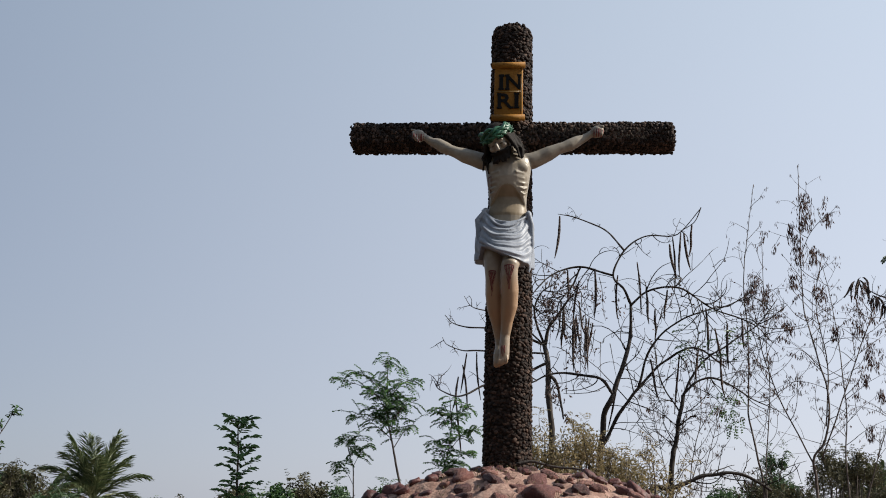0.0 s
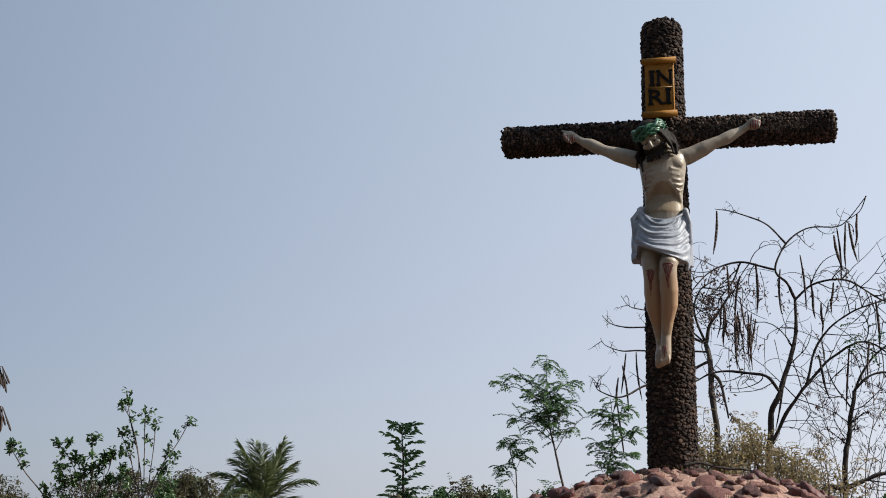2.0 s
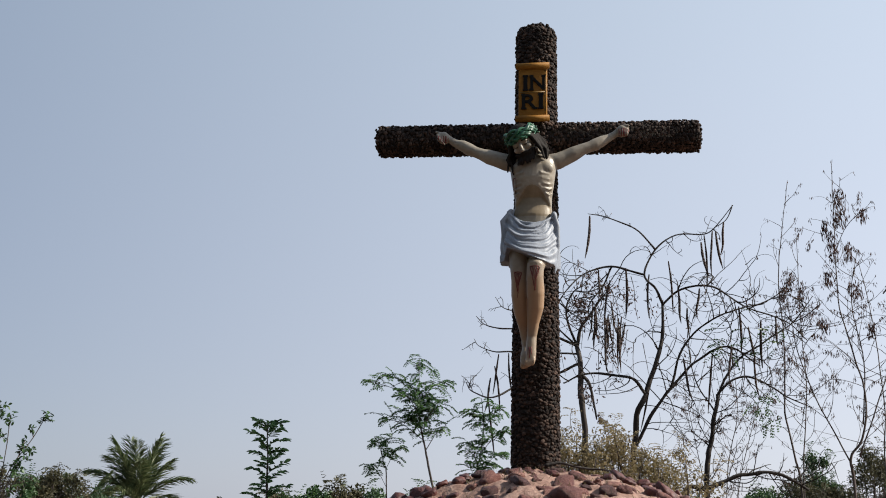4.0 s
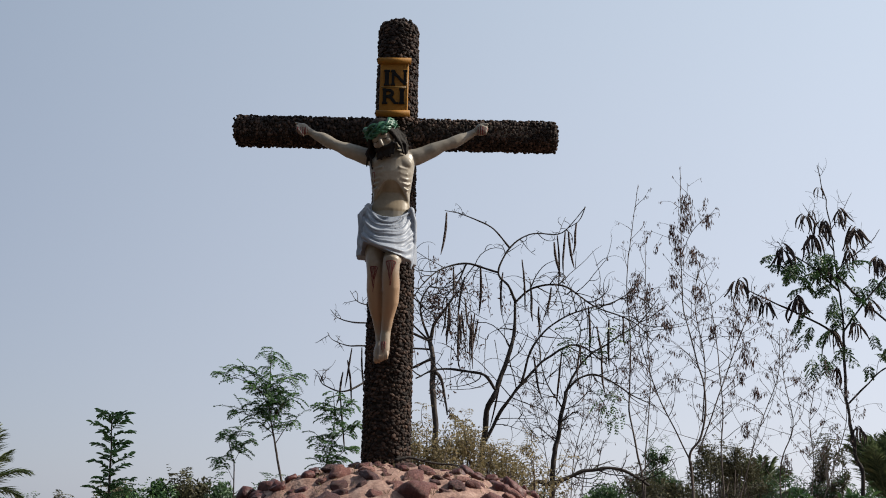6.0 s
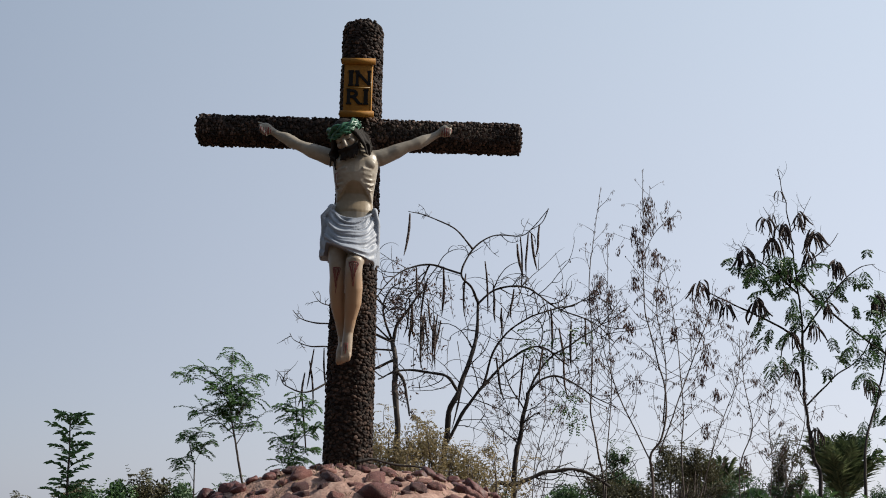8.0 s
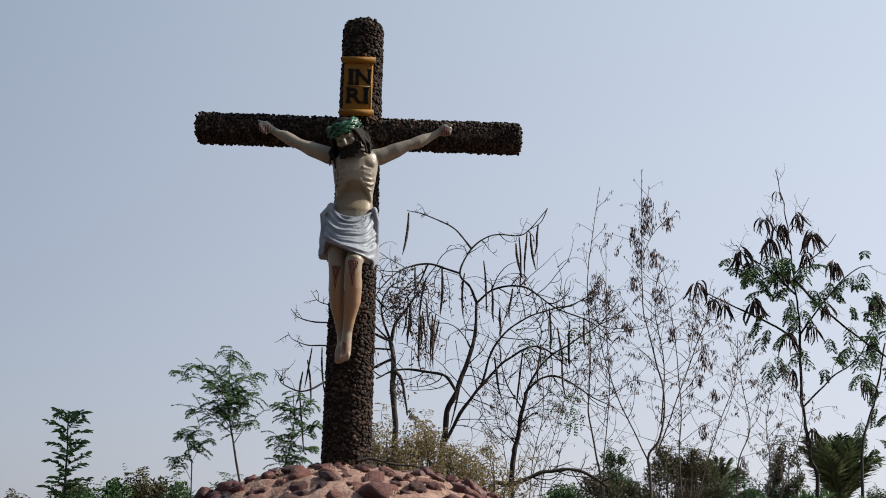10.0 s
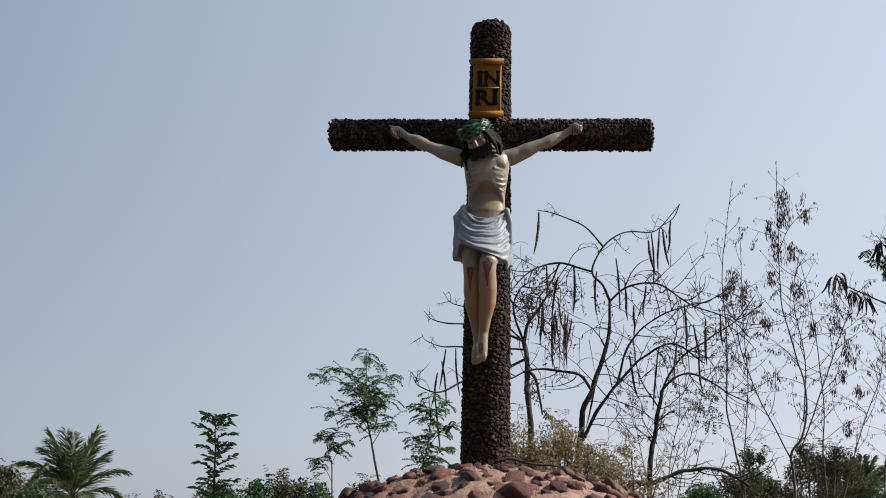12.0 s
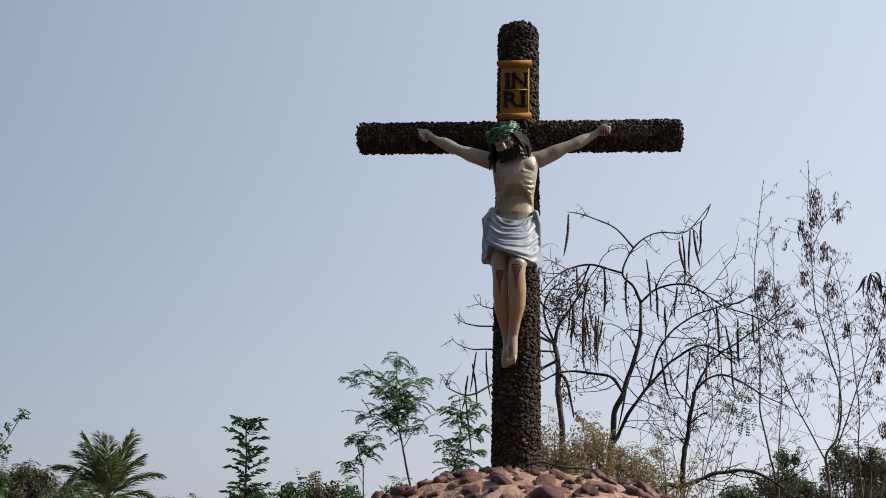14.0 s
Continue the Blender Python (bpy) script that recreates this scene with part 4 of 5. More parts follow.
def pod_tree():
    random.seed(101)
    Y = 11.5
    w, lv = Soup(), Soup()

    def P(*xz):
        return [(x, Y + 0.25 * noise.noise(Vector((x * 2, z * 2, 5))), z) for x, z in xz]
    paths = []
    a = limb(w, down_to(P((1.45, 2.07), (1.56, 2.59), (1.73, 3.14), (1.76, 3.46)), 1.42, Y), 0.0328, 0.0131, 8)
    b = limb(w, P((1.46, 2.12), (1.61, 2.40), (1.79, 2.65), (2.06, 2.93), (2.33, 3.05), (2.64, 2.89)), 0.0180, 0.0074)
    c = limb(w, P((1.76, 3.46), (1.68, 3.60), (1.57, 3.73), (1.68, 3.98), (1.88, 4.13), (2.20, 4.16), (2.42, 4.42)), 0.0139, 0.0041)
    d = limb(w, P((1.57, 3.73), (1.28, 3.84), (1.03, 3.77), (0.82, 3.55), (0.70, 3.33)), 0.0115, 0.0041)
    e = limb(w, P((1.75, 3.46), (1.92, 3.60), (2.19, 3.61), (2.50, 3.45), (2.87, 3.30), (3.09, 3.13)), 0.0123, 0.0049)
    f = limb(w, P((1.56, 2.59), (1.44, 2.73), (1.20, 2.80), (0.99, 2.79), (0.80, 2.69)), 0.0164, 0.0066)
    g = limb(w, P((1.68, 3.98), (1.50, 4.18), (1.22, 4.30), (1.04, 4.32)), 0.0098, 0.0033)
    h = limb(w, P((1.79, 2.65), (1.94, 3.08), (2.25, 3.33), (2.69, 3.48), (2.99, 3.70)), 0.0115, 0.0041)
    k = limb(w, P((1.28, 3.84), (1.18, 3.63), (1.05, 3.43), (1.08, 3.18)), 0.0098, 0.0033)
    limb(w, P((2.42, 4.42), (2.36, 4.28), (2.25, 4.20)), 0.0049, 0.0033)
    for path, n, length, r in ((a, 8, 0.55, 0.007), (b, 15, 0.6, 0.007), (c, 11, 0.26, 0.005), (d, 16, 0.48, 0.0065), (e, 20, 0.58, 0.0065), (f, 9, 0.45, 0.007), (g, 5, 0.12, 0.004), (h, 14, 0.55, 0.006), (k, 12, 0.42, 0.006)):
        out = []
        twigs(w, path, n, length, r, 1.9, -0.1, 2, out, 0.12)
        paths += out
    for q in random.sample(paths, 46):
        p = q[random.randint(2, len(q) - 1)]
        lv.leaf(p, rvec() + Vector((0, 0, -0.5)), rvec(), rnd(0.03, 0.06), rnd(0.012, 0.02))
    fresh = Soup()
    for p0 in ((2.29, 11.5, 3.10), (2.61, 11.4, 3.13), (2.67, 11.5, 2.52)):
        for _ in range(13):
            pinnate(fresh, Vector(p0) + rvec(0.08), rvec() + Vector((0, 0, -0.3)), 0.13, 5, 0.042, 0.020, 0.7)
    base = (1.42, Y, ground_height(1.42, Y))
    t = finish("pod_tree", base, "bare crooked tree hung with long dark seed pods", "tree", w, M_BARK, [("withered_foliage", lv, M_DRYLEAF), ("fresh_foliage", fresh, M_LEAF)])
    hang_pods(t, [(1.06, 11.45, 4.30), (2.15, 11.5, 4.13), (2.22, 11.45, 4.16), (2.27, 11.55, 4.18), (2.34, 11.5, 4.26), (2.12, 11.5, 4.06), (1.89, 11.5, 3.60), (1.79, 11.4, 3.85), (1.62, 11.5, 3.74), (1.97, 11.5, 3.42), (2.45, 11.5, 3.44), (2.52, 11.45, 3.24), (2.65, 11.5, 3.30), (2.09, 11.5, 3.61), (2.35, 11.4, 3.04), (2.19, 11.5, 2.98), (2.79, 11.5, 3.34), (1.40, 11.5, 3.80), (1.14, 11.5, 3.78), (1.61, 11.5, 2.79), (1.92, 11.5, 2.94), (1.25, 11.5, 3.68), (2.57, 11.5, 2.94)], base)


pod_tree()


def snag_tree():
    """The older grey stem behind the post, with hanging dead twigs on both sides of it."""
    random.seed(102)
    Y = 12.3
    w, lv = Soup(), Soup()
    P = lambda *xz: [(x, Y + 0.2 * noise.noise(Vector((x * 2, z * 2, 8))), z) for x, z in xz]
    a = limb(w, down_to(P((1.05, 2.34), (1.01, 2.73), (1.01, 3.01), (0.99, 3.21)), 1.10, Y), 0.0312, 0.0230, 8)
    limbs = [limb(w, P((0.99, 3.17), (1.03, 3.36), (1.11, 3.48), (1.22, 3.65), (1.30, 3.71)), 0.0230, 0.0049),
             limb(w, P((1.00, 2.99), (0.80, 2.91), (0.40, 2.76), (0.15, 2.63), (-0.06, 2.69), (-0.13, 2.79)), 0.0164, 0.0033),
             limb(w, P((0.99, 3.19), (0.62, 3.31), (0.36, 3.32), (0.19, 3.34), (0.05, 3.39), (-0.03, 3.47)), 0.0131, 0.0033),
             limb(w, P((1.00, 3.10), (0.34, 3.09), (0.14, 3.10), (-0.00, 3.17), (-0.05, 3.25)), 0.0098, 0.0025),
             limb(w, P((0.99, 3.19), (0.62, 3.49), (0.39, 3.52), (0.24, 3.55), (0.16, 3.66)), 0.0098, 0.0025),
             limb(w, P((1.00, 2.89), (1.10, 2.79), (1.16, 2.59), (1.17, 2.44)), 0.0180, 0.0082),
             limb(w, P((0.99, 3.19), (0.88, 3.49), (0.95, 3.71), (1.12, 3.81)), 0.0131, 0.0041)]
    out = []
    for path, n, length in zip(limbs, (9, 8, 4, 3, 4, 3, 7), (0.36, 0.25, 0.16, 0.14, 0.16, 0.2, 0.4)):
        twigs(w, path, n, length, 0.0055, 0.9, -0.3, 2, out, 0.25)
    for _ in range(26):
        p = Vector((random.gauss(1.28, 0.19), Y + rnd(-0.2, 0.2), random.gauss(3.40, 0.16)))
        out.append(twig(w, p, Vector((rnd(-0.3, 0.3), rnd(-0.3, 0.3), -1)), rnd(0.2, 0.5), 0.005, 0.3, -0.4))
    for q in out:
        if rnd(0, 1) < 0.7 and q[-1].x > 0.8:
            for _ in range(13):
                lv.leaf(q[random.randint(1, len(q) - 1)] + rvec(0.03), rvec() + Vector((0, 0, -0.9)), rvec(), rnd(0.03, 0.06), rnd(0.012, 0.022))
    base = (1.08, Y, ground_height(1.08, Y))
    t = finish("dead_tree", base, "leaning grey dead tree with drooping dry twigs", "tree", w, M_BARK_GREY, [("withered_foliage", lv, M_DRYLEAF)])
    places = [(0.16, 12.25, 2.95), (0.10, 12.3, 2.62), (0.30, 12.3, 3.09), (0.20, 12.3, 3.08), (0.12, 12.25, 2.83)]
    places += [(random.gauss(1.24, 0.14), Y + rnd(-0.15, 0.15), random.gauss(3.50, 0.13)) for _ in range(15)]
    hang_pods(t, places, base)


snag_tree()


def forked_sapling():
    random.seed(103)
    Y = 13.0
    w, lv = Soup(), Soup()
    P = lambda *xz: [(x, Y, z) for x, z in xz]
    a = limb(w, down_to(P((2.36, 1.91), (2.43, 2.32), (2.51, 2.80)), 2.30, Y), 0.0340, 0.0204, 7)
    ls = [limb(w, P((2.51, 2.80), (2.69, 2.95), (2.90, 2.97), (3.22, 2.78), (3.49, 2.66)), 0.0153, 0.0051), limb(w, P((2.51, 2.79), (2.70, 3.13), (3.01, 3.35), (3.32, 3.57), (3.55, 3.86)), 0.0136, 0.0043), limb(w, P((2.47, 2.61), (2.29, 2.91), (2.22, 3.31), (2.30, 3.71)), 0.0085, 0.0026)]
    out = []
    for p in ls + [a[len(a) // 2:]]:
        twigs(w, p, 16, 0.5, 0.006, 1.0, -0.1, 2, out)
    for q in out:
        for _ in range(3):
            if rnd(0, 1) < 0.5:
                lv.leaf(q[random.randint(1, len(q) - 1)], rvec() + Vector((0, 0, -0.6)), rvec(), rnd(0.03, 0.05), rnd(0.012, 0.02))
    fresh = Soup()
    for _ in range(7):
        pinnate(fresh, Vector((3.05, Y, 2.52)) + rvec(0.05), Vector((rnd(-0.5, 0.5), 0, -1)), 0.14, 5, 0.04, 0.02, 0.7)
    base = (2.30, Y, ground_height(2.30, Y))
    t = finish("forked_tree", base, "thin dark forked tree, nearly leafless", "tree", w, M_BARK, [("withered_foliage", lv, M_DRYLEAF), ("fresh_foliage", fresh, M_LEAF)])
    w = Soup()
    Y = 12.6
    a = limb(w, [(1.98, Y, 0.1), (2.0, Y, 1.1), (2.08, Y, 1.76), (2.31, Y, 1.80), (2.65, Y, 1.94), (3.0, Y, 1.95), (3.3, Y, 1.80)], 0.030, 0.014, 8)
    twigs(w, a, 22, 0.45, 0.008, 0.8, 0.3, 2, None, 0.3)
    base = (1.98, Y, 0.05)
    finish("bent_tree", base, "low bent dark tree stem with short twigs", "tree", w, M_BARK)


forked_sapling()


def wand_tree(seed, name, base_xy, stems, clumps, label, dens=1.0):
    """Slender upright stems with curled side twigs and withered hanging leaves."""
    random.seed(seed)
    w, lv = Soup(), Soup()
    y0 = base_xy[1]

    def wisps(p, n, size=1.0):
        for _ in range(n):
            lv.leaf(p + rvec(0.012), Vector((rnd(-0.45, 0.45), rnd(-0.45, 0.45), -1)), rvec(), size * rnd(0.03, 0.06), size * rnd(0.007, 0.013), 0.4)
    for pts, r in stems:
        p = limb(w, [(x, y0 + 0.15 * noise.noise(Vector((x, z, seed))), z) for x, z in pts], r * 0.62, 0.003, 5, 6, 0.1)
        n = len(p)
        turn = rnd(0, 6)
        count = max(3, int(17 * dens * min(1, (pts[-1][1] - pts[0][1]) / 1.6)))
        for j in range(count):
            k = 0.28 + 0.68 * (j + rnd(0, 0.8)) / count
            q0 = p[min(n - 1, int(k * (n - 1)))]
            turn += 2.4 + rnd(-0.5, 0.5)
            side = Vector((math.cos(turn), math.sin(turn) * 0.8, rnd(0.25, 0.9)))
            q = twig(w, q0, side, rnd(0.7, 1.25) * (0.72 - 0.50 * k) * (1 if count > 8 else 0.45), 0.0040, rnd(0.3, 1.3), 0.45, 8)
            small = []
            twigs(w, q, random.randint(1, 2), 0.20, 0.0026, 1.3, 0.1, 1, small, 0.3, 0.9)
            for t in [q] + small:
                wisps(t[-1], random.randint(2, 5), 0.8)
                if rnd(0, 1) < 0.20:
                    for m in t[3:]:
                        wisps(m, random.randint(2, 4))
        for m in p[-n // 6:]:
            wisps(m, random.randint(2, 4), 0.75)
    for x, z, s in clumps:
        clump(lv, Vector((x, y0, z)), s, int(85 * s / 0.1), 0.065, 0.012)
    base = (*base_xy, ground_height(*base_xy))
    finish(name, base, label, "tree", w, M_TWIG, [("withered_foliage", lv, M_DRYLEAF)], "slender dry trees")


wand_tree(111, "slender_tree", (3.51, 13.5), [([(3.51, 0), (3.47, 1.75), (3.39, 2.20), (3.32, 2.67), (3.33, 3.10), (3.34, 3.60), (3.32, 4.09), (3.38, 4.74), (3.48, 5.31)], 0.022), ([(3.49, 1.12), (3.48, 2.04), (3.56, 2.92), (3.54, 3.66), (3.53, 4.67)], 0.014)], [(3.44, 4.14, 0.07), (3.55, 4.01, 0.12), (3.35, 4.01, 0.07)], "slender dry tree with curled twigs and few leaves", 1.1)
wand_tree(112, "slender_tree", (3.58, 12.0), [([(3.58, 0), (3.57, 1.71), (3.54, 2.07), (3.65, 2.26), (3.70, 2.68), (3.63, 3.13), (3.55, 3.64), (3.55, 4.40), (3.54, 5.06)], 0.026), ([(3.56, 1.99), (3.42, 2.27), (3.24, 2.64), (3.11, 3.09), (3.06, 3.41), (2.98, 3.81)], 0.013), ([(3.62, 2.09), (3.84, 2.66), (4.08, 3.19), (4.19, 3.43), (4.29, 3.81)], 0.012), ([(3.66, 2.40), (3.73, 3.00), (3.68, 3.61), (3.75, 4.12)], 0.012), ([(3.55, 4.10), (3.62, 4.30), (3.74, 4.46), (3.88, 4.56)], 0.006)], [(3.60, 4.57, 0.10), (3.59, 4.71, 0.09), (3.56, 4.47, 0.08), (3.47, 4.27, 0.08), (3.51, 4.14, 0.09), (3.44, 4.40, 0.05), (3.64, 4.12, 0.07), (3.82, 4.52, 0.06), (3.70, 3.76, 0.09), (3.44, 3.87, 0.07), (4.16, 3.11, 0.09), (4.06, 3.41, 0.09), (3.37, 3.41, 0.07), (3.83, 3.36, 0.07)], "slender dry tree with bunches of withered leaves", 1.2)
wand_tree(113, "slender_tree", (4.31, 13.0), [([(4.31, 0), (4.18, 2.00), (4.21, 2.64), (4.17, 3.54), (4.06, 4.25)], 0.016), ([(4.27, 1.31), (4.54, 2.32), (4.86, 3.03), (4.91, 3.54)], 0.011)], [(4.60, 2.88, 0.06), (4.45, 3.03, 0.06)], "slender dry tree with bare arching twigs", 1.0)
wand_tree(114, "slender_tree", (5.39, 14.0), [([(5.39, 0), (5.20, 1.91), (5.38, 2.57), (5.29, 3.11), (5.31, 3.55)], 0.016), ([(5.40, 0.93), (5.83, 2.05), (6.04, 2.76), (5.89, 3.26)], 0.012), ([(5.40, 0.73), (5.62, 2.05), (5.58, 2.65), (5.69, 3.16)], 0.010)], [(5.29, 2.20, 0.10), (4.82, 2.57, 0.08)], "slender dry shrub with thin bare stems", 1.0)
wand_tree(115, "slender_tree", (2.73, 14.2), [([(2.73, 0), (2.79, 1.94), (2.94, 2.74), (2.90, 3.64)], 0.012), ([(2.73, 1.03), (2.99, 2.14), (3.25, 3.04)], 0.010), ([(2.73, 0.83), (2.49, 2.14), (2.34, 3.04)], 0.009)], [], "slender dry shrub with thin bare stems", 1.0)




def podded_green_tree():
    """The leafy tree with bunches of dark pods."""
    random.seed(121)
    Y = 17.0
    w, green = Soup(), Soup()
    P = lambda *xz: [(x, Y, z) for x, z in xz]
    a = limb(w, [(7.4, Y, 0)] + P((7.53, 2.07), (7.46, 2.52), (7.37, 3.28), (7.38, 4.12), (7.38, 4.50), (7.33, 5.21), (7.24, 6.18), (7.12, 6.81)), 0.0323, 0.0051, 7)
    ls = [a[len(a) // 2:], limb(w, P((7.33, 5.12), (7.75, 4.70), (8.21, 4.33), (8.65, 4.04), (9.07, 3.76)), 0.019, 0.010), limb(w, P((7.40, 4.05), (7.11, 4.33), (6.41, 4.65), (5.98, 4.84), (5.81, 4.96)), 0.0187, 0.0043),
          limb(w, P((7.35, 4.88), (6.95, 5.24), (6.60, 5.44), (6.45, 5.60)), 0.0153, 0.0043), limb(w, P((7.34, 5.19), (7.62, 5.44), (7.88, 5.65), (8.04, 5.85)), 0.0136, 0.0043), limb(w, P((7.38, 4.27), (7.86, 4.88), (8.28, 5.29), (8.59, 5.39)), 0.0153, 0.0051),
          limb(w, P((7.37, 3.20), (7.84, 3.65), (8.26, 3.96), (8.57, 4.47)), 0.0153, 0.0051), limb(w, P((7.31, 5.49), (7.06, 5.90), (6.87, 6.21)), 0.0102, 0.0034), limb(w, [(7.9, Y - 0.5, 0), (8.0, Y - 0.4, 1.6), (8.15, Y - 0.2, 2.6), (8.5, Y, 3.4), (8.7, Y, 4.2)], 0.028, 0.010), limb(w, P((7.27, 5.80), (7.48, 6.11), (7.64, 6.41)), 0.0068, 0.0026)]
    out = []
    for p in ls:
        twigs(w, p, 5, 0.36, 0.005, 0.9, 0.15, 2, out, 0.2)
    spots = [(6.57, 5.29), (6.88, 5.22), (7.00, 4.97), (7.25, 5.28), (7.18, 4.85), (7.95, 5.09), (8.30, 4.94), (8.54, 4.55), (7.19, 4.30), (7.13, 3.91), (8.09, 3.81), (8.62, 4.39), (8.43, 2.97), (8.76, 3.76), (8.89, 4.78), (6.75, 5.34), (7.05, 5.34), (7.30, 4.68), (8.70, 3.25), (8.59, 5.29), (8.21, 4.11)]
    for x, z in spots:
        for _ in range(5):
            p = Vector((x, Y, z)) + Vector((random.gauss(0, 0.16), random.gauss(0, 0.25), random.gauss(0, 0.13)))
            feathery(green, p, rvec() + Vector((0, 0, -0.25)), rnd(0.18, 0.30), 4, 0.060, 0.022, w, 1.6)
    clumps = [(5.83, 4.88, 0.15), (6.04, 4.68, 0.11), (6.23, 4.60, 0.12), (6.69, 4.64, 0.20), (6.87, 5.92, 0.13), (7.16, 5.82, 0.19), (6.99, 5.60, 0.18), (7.42, 6.03, 0.14), (7.64, 5.71, 0.20), (7.53, 5.43, 0.14), (7.95, 5.30, 0.17), (6.53, 5.39, 0.18), (7.79, 4.64, 0.14), (7.55, 4.32, 0.14), (7.48, 2.80, 0.14), (7.10, 5.14, 0.15), (7.19, 4.17, 0.16), (7.23, 3.66, 0.12), (8.58, 4.78, 0.18), (7.12, 6.41, 0.07), (6.99, 6.06, 0.06), (8.35, 3.55, 0.14)]
    base = (7.4, Y, ground_height(7.4, Y))
    t = finish("leafy_pod_tree", base, "feathery green tree with bunches of dark dry pods", "tree", w, M_BARK, [("crown", green, M_LEAF)])
    for x, z, size in clumps:
        turn = rnd(0, 360)
        for k in range(min(16, int(13 * size / 0.15))):
            ob = under(new("flat_pod", random.choice(FLAT_PODS)), t)
            kk = (size / 0.15) ** 0.6 * rnd(0.8, 1.35)
            ob.matrix_local = pose(x - base[0] + random.gauss(0, size * 0.16), random.gauss(0, size * 0.2) - 0.05, z + size * 0.55 - base[2] + random.gauss(0, size * 0.15), rnd(-16, 16), rnd(-18, 12), turn + 137.5 * k) @ Matrix.Diagonal((kk * 1.2, kk * 1.5, kk * 1.1, 1))


podded_green_tree()


def feather_sapling(seed, name, base, stem, fronds, label, leaf=0.032, r=0.012, spread=0.3, density=1.0, upto=0.4):
    random.seed(seed)
    w, green = Soup(), Soup()
    a = limb(w, down_to(stem, base[0], base[1]), r, 0.003, 6, 7, 0.1)
    tips = []
    for tip in fronds:
        k = min(range(len(a)), key=lambda i: abs(a[i].z - (tip[2] - 0.22)))
        b = limb(w, [a[k], a[k].lerp(Vector(tip), 0.5) + Vector((0, 0, 0.04)), tip], r * 0.42, 0.002, 4, 5, 0)
        tips += b[len(b) // 3:]
    tips += [p for p in a if p.z > base[2] + upto]
    for p in tips:
        for _ in range(max(1, int(3.2 * density * rnd(0.3, 1.6)))):
            d = rvec()
            d.z = d.z * 0.3 + 0.45
            pinnate(green, p + rvec(0.01), d, spread * rnd(0.4, 0.8), 9, leaf * 1.45, leaf * 0.54, 1.1, w)
    finish(name, (base[0], base[1], ground_height(base[0], base[1])), label, "sapling", w, M_TWIG, [("crown", green, M_LEAF_BLUE)])


feather_sapling(131, "feathery_sapling", (-0.12, 11.5, 1.77), [(-0.40, 11.5, 1.72), (-0.47, 11.5, 2.05), (-0.53, 11.5, 2.36), (-0.54, 11.5, 2.62), (-0.55, 11.5, 2.91)],
                [(-1.05, 11.5, 2.69), (-0.85, 11.45, 2.75), (-0.33, 11.5, 2.69), (-0.25, 11.5, 2.51), (-0.28, 11.55, 2.29), (-0.87, 11.5, 2.35), (-0.70, 11.4, 2.57), (-0.45, 11.6, 2.55), (-0.72, 11.6, 2.41), (-0.40, 11.4, 2.42)], "young feathery green sapling on a thin stem", 0.032, 0.013, 0.27, 0.8, 0.55)
feather_sapling(132, "feathery_sapling", (-0.79, 11.7, 1.77), [(-0.84, 11.7, 1.72), (-0.87, 11.7, 1.92), (-0.91, 11.7, 2.12)], [(-1.02, 11.7, 1.93), (-0.71, 11.7, 2.09), (-0.79, 11.7, 2.19), (-0.97, 11.7, 2.19)], "small feathery green sapling beside a taller one", 0.028, 0.008, 0.2, 0.6, 0.15)
feather_sapling(133, "feathery_sapling", (0.02, 11.8, 1.77), [(0.00, 11.8, 1.72), (0.03, 11.8, 2.02), (0.06, 11.8, 2.27), (0.04, 11.8, 2.57)], [(-0.10, 11.8, 2.45), (0.24, 11.8, 2.49), (0.30, 11.8, 2.29), (-0.10, 11.8, 2.17), (-0.08, 11.8, 1.97), (0.25, 11.8, 2.07), (0.12, 11.7, 1.97)], "feathery green sapling growing close behind cross", 0.032, 0.010, 0.22, 0.75, 0.12)


